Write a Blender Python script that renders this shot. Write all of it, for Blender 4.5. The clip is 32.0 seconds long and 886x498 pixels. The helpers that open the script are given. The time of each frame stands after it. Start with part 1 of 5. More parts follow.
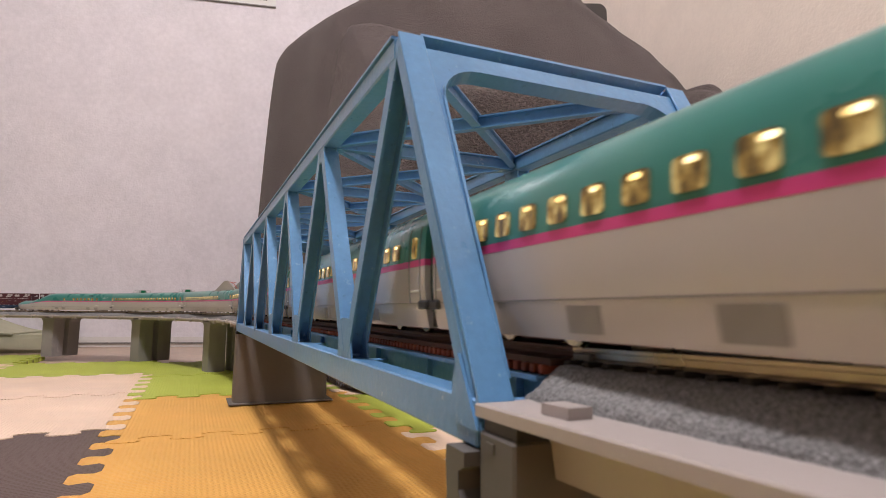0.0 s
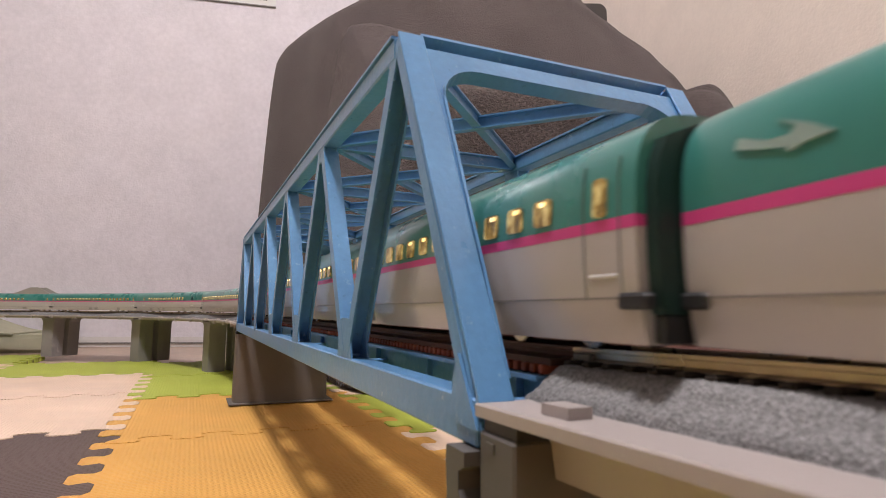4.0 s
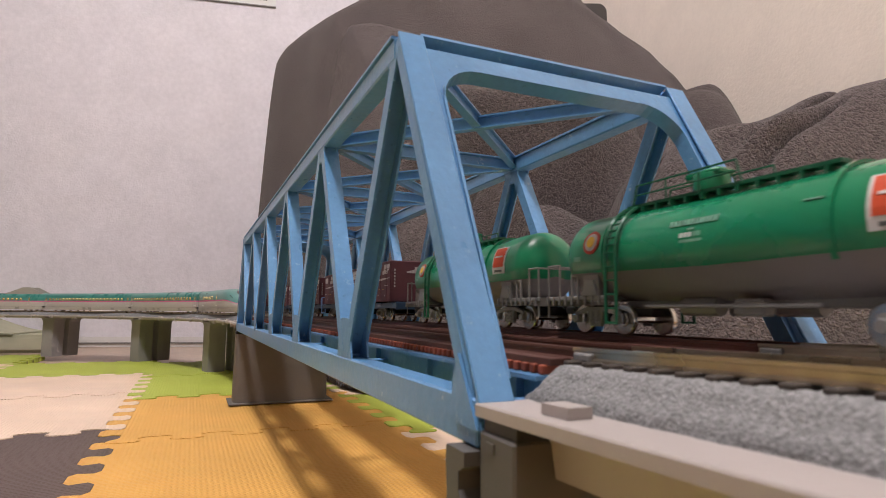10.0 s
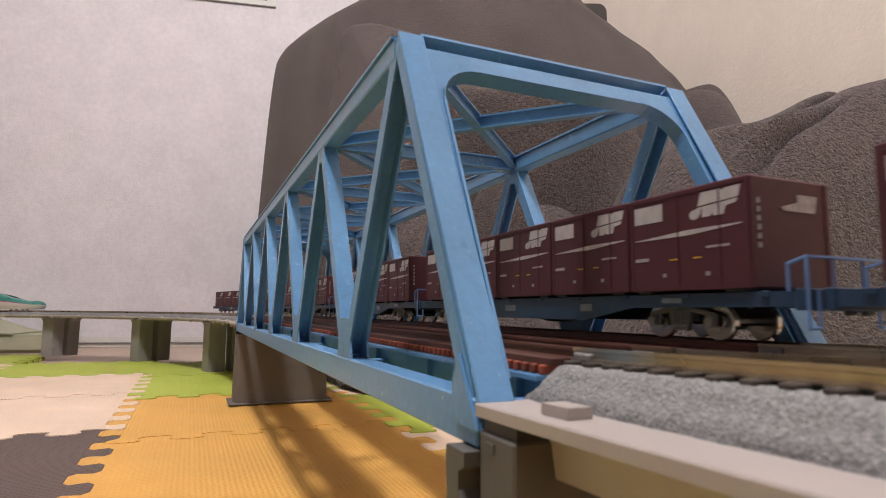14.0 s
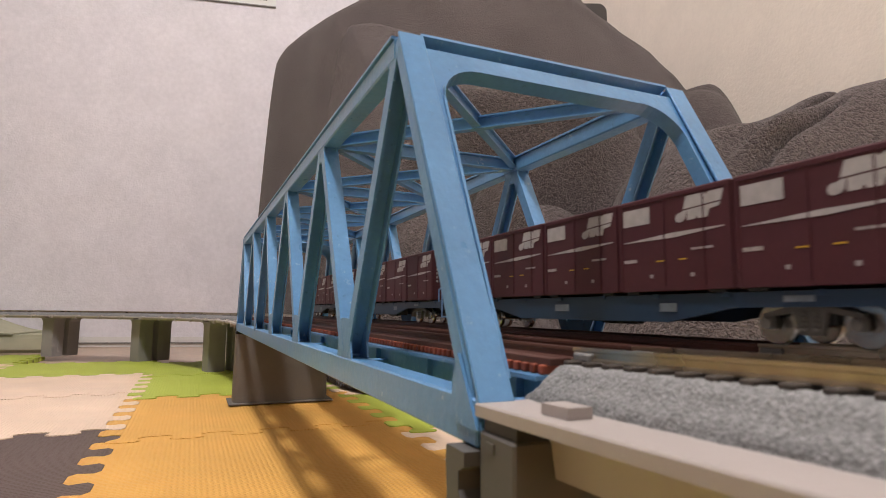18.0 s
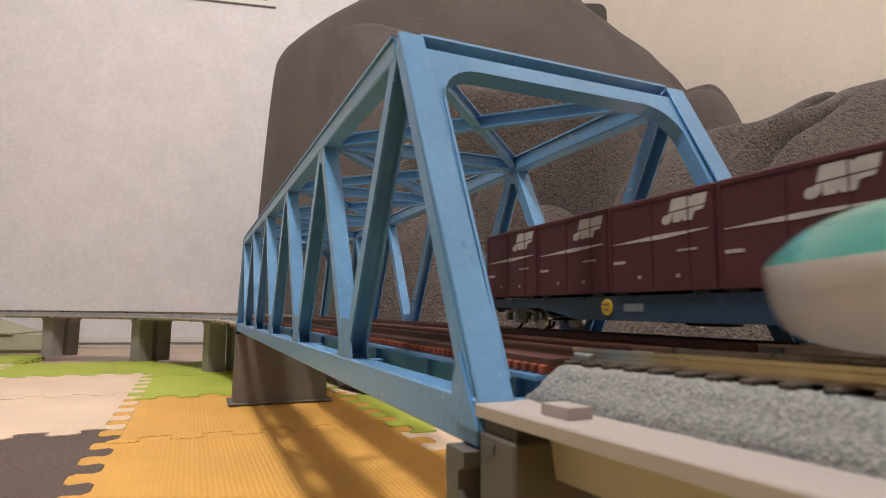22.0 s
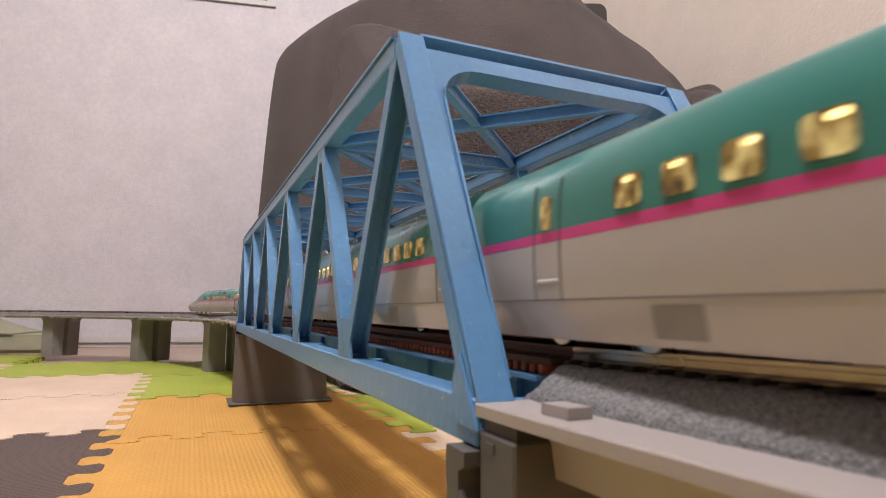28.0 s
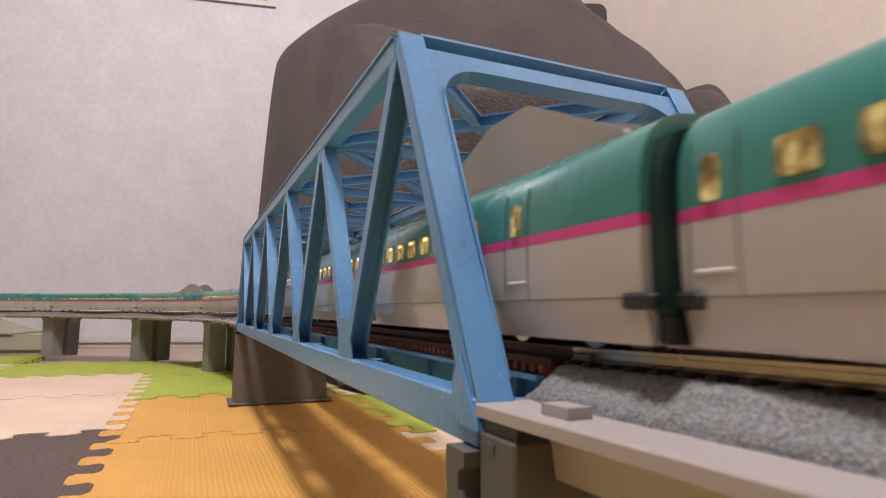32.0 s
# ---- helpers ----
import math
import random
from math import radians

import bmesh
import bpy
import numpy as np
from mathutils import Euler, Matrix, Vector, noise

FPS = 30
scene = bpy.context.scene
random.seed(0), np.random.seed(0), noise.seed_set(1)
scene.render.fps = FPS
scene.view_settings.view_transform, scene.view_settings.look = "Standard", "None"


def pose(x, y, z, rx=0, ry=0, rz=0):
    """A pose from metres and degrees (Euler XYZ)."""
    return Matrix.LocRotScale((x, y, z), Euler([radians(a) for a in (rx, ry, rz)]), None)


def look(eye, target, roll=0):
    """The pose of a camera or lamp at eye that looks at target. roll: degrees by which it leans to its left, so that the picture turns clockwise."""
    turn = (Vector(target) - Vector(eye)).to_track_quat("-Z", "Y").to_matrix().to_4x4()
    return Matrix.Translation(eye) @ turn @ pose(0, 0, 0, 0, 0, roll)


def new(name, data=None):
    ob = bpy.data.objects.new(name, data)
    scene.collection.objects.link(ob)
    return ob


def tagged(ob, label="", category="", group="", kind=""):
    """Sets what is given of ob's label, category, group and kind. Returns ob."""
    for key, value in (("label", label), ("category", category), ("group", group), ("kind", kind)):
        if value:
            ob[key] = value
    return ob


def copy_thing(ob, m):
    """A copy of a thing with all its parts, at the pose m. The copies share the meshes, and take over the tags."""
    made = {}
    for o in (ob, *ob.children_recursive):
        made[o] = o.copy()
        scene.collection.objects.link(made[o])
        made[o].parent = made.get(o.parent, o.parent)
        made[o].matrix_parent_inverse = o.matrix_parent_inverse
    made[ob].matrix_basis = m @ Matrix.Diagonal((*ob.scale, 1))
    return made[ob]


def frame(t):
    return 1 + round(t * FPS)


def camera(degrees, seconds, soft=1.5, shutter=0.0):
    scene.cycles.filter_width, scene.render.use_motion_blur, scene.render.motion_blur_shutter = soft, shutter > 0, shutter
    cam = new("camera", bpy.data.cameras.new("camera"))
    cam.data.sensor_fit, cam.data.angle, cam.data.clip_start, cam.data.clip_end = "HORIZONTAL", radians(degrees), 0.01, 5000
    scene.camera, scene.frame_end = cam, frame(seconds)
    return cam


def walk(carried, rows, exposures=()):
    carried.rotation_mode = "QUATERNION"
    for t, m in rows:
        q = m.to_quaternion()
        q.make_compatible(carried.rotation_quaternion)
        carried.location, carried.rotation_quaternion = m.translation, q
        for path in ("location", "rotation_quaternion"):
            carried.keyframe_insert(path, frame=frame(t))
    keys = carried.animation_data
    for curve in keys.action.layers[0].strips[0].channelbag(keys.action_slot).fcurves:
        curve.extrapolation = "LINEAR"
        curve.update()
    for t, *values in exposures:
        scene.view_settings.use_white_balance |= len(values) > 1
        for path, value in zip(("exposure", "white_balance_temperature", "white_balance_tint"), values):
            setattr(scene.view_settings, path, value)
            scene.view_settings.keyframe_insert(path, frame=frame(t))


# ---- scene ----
cam = camera(75.06, 32.0, soft=0.6, shutter=0.24)
cam.data.dof.use_dof, cam.data.dof.focus_distance, cam.data.dof.aperture_fstop = True, 0.62, 36
EYE = (-0.0585, -0.1156, 0.1278)
YAW, PITCH = radians(23.394), radians(6.136)
AIM = (EYE[0] + math.sin(YAW) * math.cos(PITCH), EYE[1] + math.cos(YAW) * math.cos(PITCH), EYE[2] + math.sin(PITCH))
# the camera's white balance drifts a little on the way
BALANCE = [(0.0, 0.0, 6470, 13), (3.0, 0.0, 6450, 13), (9.0, 0.0, 6400, 11), (13.0, 0.0, 6410, 10), (18.0, 0.0, 6510, 8), (20.5, 0.0, 6580, 7), (23.0, 0.0, 6750, 4), (25.0, 0.0, 6670, 6), (28.0, 0.0, 6460, 12), (32.0, 0.0, 6420, 13)]
walk(cam, [(0.0, look(EYE, AIM, 0.5)), (32.0, look(EYE, AIM, 0.5))], BALANCE)

# ---- light ----
world = bpy.data.worlds.new("room_world")
scene.world = world
world.use_nodes = True
world.node_tree.nodes["Background"].inputs[0].default_value = (0.9, 0.95, 1.0, 1)
world.node_tree.nodes["Background"].inputs[1].default_value = 0.0
scene.view_settings.exposure = 0.0

# room axes: RN points at the far wall, RT along it to the right
RA = radians(12)
RN = Vector((math.sin(RA), math.cos(RA), 0))
RT = Vector((math.cos(RA), -math.sin(RA), 0))
LAMP = Vector((-0.42, -0.10, 2.27))
lamp_data = bpy.data.lights.new("ceiling_lamp_light", "POINT")
lamp_data.shadow_soft_size, lamp_data.energy = 0.14, 153
lamp_data.color = (1.0, 0.955, 0.955)
lamp_ob = new("ceiling_lamp_light", lamp_data)
lamp_ob.matrix_world = pose(LAMP.x, LAMP.y, LAMP.z)


# ---- materials ----
def nodes_of(name):
    m = bpy.data.materials.new(name)
    m.use_nodes = True
    nt = m.node_tree
    return m, nt, nt.nodes["Principled BSDF"]


def surface(name, col, rough=0.5, metal=0.0, vary=0.12, scale=40.0, bump=0.0, bump_scale=300.0, speck=0.0, speck_scale=900.0, coat=0.0, rand=0.0, spec=0.5, chips=None):
    """A material: base colour with broad and fine variation, bump, gloss."""
    m, nt, b = nodes_of(name)
    N, L = nt.nodes.new, nt.links.new
    tc = N("ShaderNodeTexCoord")
    n1 = N("ShaderNodeTexNoise")
    n1.inputs["Scale"].default_value, n1.inputs["Detail"].default_value = scale, 5
    L(tc.outputs["Object"], n1.inputs["Vector"])
    n2 = N("ShaderNodeTexNoise")
    n2.inputs["Scale"].default_value, n2.inputs["Detail"].default_value = speck_scale, 3
    L(tc.outputs["Object"], n2.inputs["Vector"])
    r1 = N("ShaderNodeMapRange")
    r1.inputs[1].default_value, r1.inputs[2].default_value = 0.3, 0.7
    r1.inputs[3].default_value, r1.inputs[4].default_value = 1 - vary, 1 + vary
    L(n1.outputs["Fac"], r1.inputs[0])
    r2 = N("ShaderNodeMapRange")
    r2.inputs[1].default_value, r2.inputs[2].default_value = 0.3, 0.7
    r2.inputs[3].default_value, r2.inputs[4].default_value = 1 - speck, 1 + speck
    L(n2.outputs["Fac"], r2.inputs[0])
    mu = N("ShaderNodeMath")
    mu.operation = "MULTIPLY"
    L(r1.outputs[0], mu.inputs[0])
    L(r2.outputs[0], mu.inputs[1])
    last = mu
    if rand:
        oi = N("ShaderNodeObjectInfo")
        r3 = N("ShaderNodeMapRange")
        r3.inputs[3].default_value, r3.inputs[4].default_value = 1 - rand, 1 + rand
        L(oi.outputs["Random"], r3.inputs[0])
        last = N("ShaderNodeMath")
        last.operation = "MULTIPLY"
        L(mu.outputs[0], last.inputs[0])
        L(r3.outputs[0], last.inputs[1])
    sc = N("ShaderNodeVectorMath")
    sc.operation = "SCALE"
    sc.inputs[0].default_value = col
    L(last.outputs[0], sc.inputs["Scale"])
    paint = sc.outputs[0]
    if chips:
        n3 = N("ShaderNodeTexNoise")
        n3.inputs["Scale"].default_value, n3.inputs["Detail"].default_value, n3.inputs["Roughness"].default_value = 170, 6, 0.7
        L(tc.outputs["Object"], n3.inputs["Vector"])
        r4 = N("ShaderNodeMapRange")
        r4.inputs[1].default_value, r4.inputs[2].default_value, r4.inputs[4].default_value = 0.63, 0.70, 0.75
        L(n3.outputs["Fac"], r4.inputs[0])
        r5 = N("ShaderNodeMapRange")
        r5.inputs[1].default_value, r5.inputs[2].default_value, r5.inputs[4].default_value = 0.37, 0.30, 0.5
        L(n3.outputs["Fac"], r5.inputs[0])
        for fac, c in ((r4, chips), (r5, tuple(q * 0.35 for q in col))):
            mx = N("ShaderNodeMix")
            mx.data_type = "RGBA"
            L(fac.outputs[0], mx.inputs["Factor"])
            L(paint, mx.inputs["A"])
            mx.inputs["B"].default_value = (*c, 1)
            paint = mx.outputs["Result"]
    L(paint, b.inputs["Base Color"])
    rr = N("ShaderNodeMapRange")
    rr.inputs[3].default_value, rr.inputs[4].default_value = max(rough - 0.08, 0.02), min(rough + 0.1, 1)
    L(n1.outputs["Fac"], rr.inputs[0])
    L(rr.outputs[0], b.inputs["Roughness"])
    b.inputs["Metallic"].default_value = metal
    b.inputs["Specular IOR Level"].default_value = spec
    b.inputs["Coat Weight"].default_value = coat
    b.inputs["Coat Roughness"].default_value = 0.08
    if bump:
        n3 = N("ShaderNodeTexNoise")
        n3.inputs["Scale"].default_value, n3.inputs["Detail"].default_value = bump_scale, 4
        L(tc.outputs["Object"], n3.inputs["Vector"])
        bp = N("ShaderNodeBump")
        bp.inputs["Strength"].default_value, bp.inputs["Distance"].default_value = bump, 0.6 / bump_scale
        L(n3.outputs["Fac"], bp.inputs["Height"])
        L(bp.outputs[0], b.inputs["Normal"])
    return m


def glow(name, col, power, dark=(0.05, 0.03, 0.01), scale=260.0):
    """A lit window: upright patches of warm light over a dark interior, behind glossy plastic."""
    m, nt, b = nodes_of(name)
    N, L = nt.nodes.new, nt.links.new
    tc, oi = N("ShaderNodeTexCoord"), N("ShaderNodeObjectInfo")
    ad = N("ShaderNodeVectorMath")
    ad.operation = "MULTIPLY_ADD"
    ad.inputs[1].default_value = (1.0, 1.0, 0.45)
    L(tc.outputs["Object"], ad.inputs[0])
    L(oi.outputs["Random"], ad.inputs[2])
    n = N("ShaderNodeTexNoise")
    n.inputs["Scale"].default_value, n.inputs["Detail"].default_value, n.inputs["Roughness"].default_value = scale, 4, 0.62
    L(ad.outputs[0], n.inputs["Vector"])
    cr = N("ShaderNodeValToRGB")
    cr.color_ramp.elements[0].position, cr.color_ramp.elements[0].color = 0.36, (*dark, 1)
    cr.color_ramp.elements[1].position, cr.color_ramp.elements[1].color = 0.66, (*col, 1)
    e = cr.color_ramp.elements.new(0.50)
    e.color = (col[0] * 0.36, col[1] * 0.28, col[2] * 0.17, 1)
    L(n.outputs["Fac"], cr.inputs[0])
    L(cr.outputs[0], b.inputs["Emission Color"])
    b.inputs["Emission Strength"].default_value = power
    b.inputs["Base Color"].default_value = (0.05, 0.04, 0.03, 1)
    b.inputs["Roughness"].default_value = 0.12
    return m


M_BLUE = surface("bridge_blue_paint", (0.114, 0.285, 0.53), 0.30, vary=0.10, scale=30, bump=0.10, bump_scale=260, speck=0.05, speck_scale=420, chips=(0.40, 0.55, 0.68))
M_GREY = surface("pier_grey_plastic", (0.28, 0.262, 0.258), 0.6, vary=0.06, scale=20, bump=0.05, bump_scale=500)
M_SLAB = surface("slab_pale_grey", (0.40, 0.355, 0.335), 0.55, vary=0.05, scale=25, bump=0.05, bump_scale=500)
M_PIER = surface("brown_grey_pier", (0.135, 0.12, 0.108), 0.62, vary=0.10, scale=18, bump=0.08, bump_scale=300)
# pier grey taken darker: the shade on the near piers is in this colour
M_SHOE = surface("shaded_grey_shoe_plastic", (0.095, 0.088, 0.082), 0.6, vary=0.08, scale=25, bump=0.05, bump_scale=500)
M_FADED = surface("faded_white_writing", (0.16, 0.33, 0.24), 0.5, vary=0.25, scale=400)
M_BOARD = surface("dark_brown_board", (0.035, 0.028, 0.025), 0.6, vary=0.1, scale=20)
M_TIE = surface("tie_dark_brown", (0.055, 0.042, 0.033), 0.7, vary=0.2, scale=120, rand=0.12)
M_TIERED = surface("tie_rust_red", (0.30, 0.062, 0.028), 0.6, vary=0.18, scale=90, rand=0.15)
M_DECKRED = surface("deck_rust_brown", (0.10, 0.036, 0.026), 0.65, vary=0.2, scale=60)
M_RAIL = surface("rail_nickel", (0.52, 0.44, 0.33), 0.28, metal=1.0, vary=0.15, scale=50)
M_RUSTRAIL = surface("rail_rust_brown", (0.105, 0.040, 0.029), 0.5, vary=0.2, scale=60)
M_CHROME = surface("bright_wheel_metal", (0.62, 0.60, 0.57), 0.22, metal=1.0, vary=0.1, scale=80)
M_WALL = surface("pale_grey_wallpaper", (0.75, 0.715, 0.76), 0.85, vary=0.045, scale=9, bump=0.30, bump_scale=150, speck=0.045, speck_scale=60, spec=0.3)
# same embossing as the grey wallpaper, in a warmer tone
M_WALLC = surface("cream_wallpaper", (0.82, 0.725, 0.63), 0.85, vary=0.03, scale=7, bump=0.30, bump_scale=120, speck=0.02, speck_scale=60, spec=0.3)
# neither is in view: the dark walls cut bounce light, the ceiling tone sets fill
M_DIM = surface("dark_brown_unseen_wall", (0.16, 0.135, 0.12), 0.9, vary=0.08, scale=6)
M_CEIL = surface("beige_ceiling", (0.52, 0.49, 0.475), 0.9, vary=0.02, scale=6)
M_BASE = surface("white_baseboard", (0.70, 0.67, 0.65), 0.5, vary=0.03, scale=8)
M_FLOOR = surface("pale_floorboards", (0.55, 0.42, 0.33), 0.45, vary=0.12, scale=6, speck=0.08, speck_scale=60)
M_PAPER = surface("white_paper", (0.78, 0.78, 0.76), 0.8, vary=0.02, scale=10)
M_INK = surface("grey_print", (0.12, 0.12, 0.12), 0.8, vary=0.02, scale=10)
M_GREEN = surface("train_green_paint", (0.046, 0.222, 0.198), 0.28, vary=0.03, scale=14, coat=0.35)
M_WHITE = surface("train_white_paint", (0.47, 0.442, 0.43), 0.20, vary=0.03, scale=14, coat=0.3)
M_PINK = surface("train_pink_stripe", (0.60, 0.062, 0.25), 0.35, vary=0.03, scale=14)
M_RIM = surface("window_rim_green", (0.045, 0.150, 0.130), 0.22, vary=0.04, scale=40, coat=0.4)
M_BLACK = surface("black_plastic", (0.018, 0.018, 0.020), 0.5, vary=0.15, scale=60)
M_DARKGREEN = surface("dark_green_gangway", (0.006, 0.030, 0.025), 0.5, vary=0.1, scale=60)
M_SHIELD = surface("grey_cover_plastic", (0.34, 0.315, 0.285), 0.45, vary=0.05, scale=20)
M_SEAM = surface("panel_seam_grey", (0.20, 0.185, 0.175), 0.5, vary=0.05, scale=20)
M_DOOR = surface("door_gap_shade", (0.17, 0.20, 0.19), 0.5, vary=0.05, scale=20)
M_VENT = surface("vent_grey", (0.25, 0.235, 0.225), 0.5, vary=0.08, scale=90)
M_SCREEN = surface("dark_windscreen", (0.02, 0.022, 0.025), 0.1, vary=0.1, scale=30)
M_LAMP = glow("coach_lamp", (1.0, 0.84, 0.46), 3.2, (0.9, 0.62, 0.22), 260.0)
M_BIRD = surface("pale_teal_emblem", (0.27, 0.36, 0.33), 0.35, vary=0.15, scale=120)
M_LIT = glow("lit_window", (1.0, 0.74, 0.27), 0.62, (0.06, 0.036, 0.012), 430.0)
M_TANKG = surface("tank_green_paint", (0.006, 0.195, 0.085), 0.26, vary=0.04, scale=20, coat=0.4)
M_TANKD = surface("dark_green_fittings", (0.004, 0.105, 0.048), 0.4, vary=0.08, scale=60)
M_TANKS = surface("tank_grey_paint", (0.185, 0.168, 0.178), 0.62, vary=0.05, scale=25)
M_FRAME = surface("frame_grey_plastic", (0.215, 0.205, 0.200), 0.38, vary=0.1, scale=60, bump=0.05, bump_scale=700)
M_ORANGE = surface("orange_placard", (0.62, 0.075, 0.022), 0.5, vary=0.03, scale=30)
M_MARK = surface("white_marking", (0.66, 0.65, 0.64), 0.5, vary=0.05, scale=120)
M_GREYMARK = surface("worn_white_writing", (0.40, 0.36, 0.36), 0.5, vary=0.3, scale=500)
M_LOGO = surface("worn_white_logo", (0.46, 0.43, 0.43), 0.55, vary=0.12, scale=300)
M_YELL = surface("yellow_marking", (0.70, 0.42, 0.03), 0.5, vary=0.04, scale=120)
M_EMBR = surface("red_ring_marking", (0.45, 0.05, 0.03), 0.5, vary=0.04, scale=120)
M_MAROON = surface("maroon_container_paint", (0.072, 0.0135, 0.021), 0.55, vary=0.08, scale=60, speck=0.05, speck_scale=500)
M_WBLUE = surface("wagon_blue_paint", (0.018, 0.043, 0.090), 0.42, vary=0.10, scale=60)
M_WMARK = surface("faint_frame_writing", (0.17, 0.19, 0.23), 0.5, vary=0.2, scale=300)
M_LTBLUE = surface("handrail_blue", (0.13, 0.23, 0.46), 0.4, vary=0.06, scale=60)
M_BOGIE = surface("bogie_brown_grey", (0.12, 0.108, 0.095), 0.45, vary=0.15, scale=120)
M_OLIVE = surface("olive_fabric", (0.44, 0.43, 0.31), 0.9, vary=0.06, scale=20, bump=0.2, bump_scale=400)
MATS = {
    "orange": (0.74, 0.40, 0.098), "cream": (0.82, 0.63, 0.49), "lime": (0.45, 0.52, 0.080), "brown": (0.120, 0.085, 0.074)}


def eva(name, col):
    """Soft foam with a fine woven relief of small ribs."""
    m, nt, b = nodes_of(name)
    N, L = nt.nodes.new, nt.links.new
    tc = N("ShaderNodeTexCoord")
    n1 = N("ShaderNodeTexNoise")
    n1.inputs["Scale"].default_value, n1.inputs["Detail"].default_value = 9, 5
    L(tc.outputs["Object"], n1.inputs["Vector"])
    n2 = N("ShaderNodeTexNoise")
    n2.inputs["Scale"].default_value, n2.inputs["Detail"].default_value = 420, 2
    L(tc.outputs["Object"], n2.inputs["Vector"])
    r1 = N("ShaderNodeMapRange")
    r1.inputs[1].default_value, r1.inputs[2].default_value, r1.inputs[3].default_value, r1.inputs[4].default_value = 0.3, 0.7, 0.92, 1.08
    L(n1.outputs["Fac"], r1.inputs[0])
    sc = N("ShaderNodeVectorMath")
    sc.operation = "SCALE"
    sc.inputs[0].default_value = col
    L(r1.outputs[0], sc.inputs["Scale"])
    L(sc.outputs[0], b.inputs["Base Color"])
    b.inputs["Roughness"].default_value, b.inputs["Specular IOR Level"].default_value = 0.62, 0.35
    waves = []
    for axis in ("X", "Y"):
        w = N("ShaderNodeTexWave")
        w.wave_type, w.bands_direction, w.wave_profile = "BANDS", axis, "SIN"
        w.inputs["Scale"].default_value, w.inputs["Distortion"].default_value = 78, 0.6
        w.inputs["Detail"].default_value = 0
        L(tc.outputs["Object"], w.inputs["Vector"])
        waves.append(w)
    mu = N("ShaderNodeMath")
    mu.operation = "MULTIPLY"
    L(waves[0].outputs["Fac"], mu.inputs[0])
    L(waves[1].outputs["Fac"], mu.inputs[1])
    ad = N("ShaderNodeMath")
    ad.operation = "ADD"
    L(mu.outputs[0], ad.inputs[0])
    L(n2.outputs["Fac"], ad.inputs[1])
    bp = N("ShaderNodeBump")
    bp.inputs["Strength"].default_value, bp.inputs["Distance"].default_value = 0.55, 0.0012
    L(ad.outputs[0], bp.inputs["Height"])
    L(bp.outputs[0], b.inputs["Normal"])
    return m


EVA = {k: eva("foam_" + k, v) for k, v in MATS.items()}


def ballast_material():
    m, nt, b = nodes_of("grey_ballast")
    N, L = nt.nodes.new, nt.links.new
    tc = N("ShaderNodeTexCoord")
    v = N("ShaderNodeTexVoronoi")
    v.inputs["Scale"].default_value = 1500
    L(tc.outputs["Object"], v.inputs["Vector"])
    n = N("ShaderNodeTexNoise")
    n.inputs["Scale"].default_value, n.inputs["Detail"].default_value = 1100, 3
    L(tc.outputs["Object"], n.inputs["Vector"])
    cr = N("ShaderNodeValToRGB")
    cr.color_ramp.elements[0].position, cr.color_ramp.elements[0].color = 0.30, (0.135, 0.124, 0.126, 1)
    cr.color_ramp.elements[1].position, cr.color_ramp.elements[1].color = 0.66, (0.265, 0.244, 0.248, 1)
    L(n.outputs["Fac"], cr.inputs[0])
    mx = N("ShaderNodeMix")
    mx.data_type = "RGBA"
    mx.inputs["Factor"].default_value = 0.10
    L(cr.outputs[0], mx.inputs["A"])
    L(v.outputs["Color"], mx.inputs["B"])
    bw = N("ShaderNodeRGBToBW")
    L(mx.outputs["Result"], bw.inputs[0])
    sc = N("ShaderNodeVectorMath")
    sc.operation = "SCALE"
    sc.inputs[0].default_value = (1.0, 0.985, 0.99)
    L(bw.outputs[0], sc.inputs["Scale"])
    L(sc.outputs[0], b.inputs["Base Color"])
    b.inputs["Roughness"].default_value = 0.9
    bp = N("ShaderNodeBump")
    bp.inputs["Strength"].default_value, bp.inputs["Distance"].default_value = 0.5, 0.0006
    L(v.outputs["Distance"], bp.inputs["Height"])
    L(bp.outputs[0], b.inputs["Normal"])
    return m


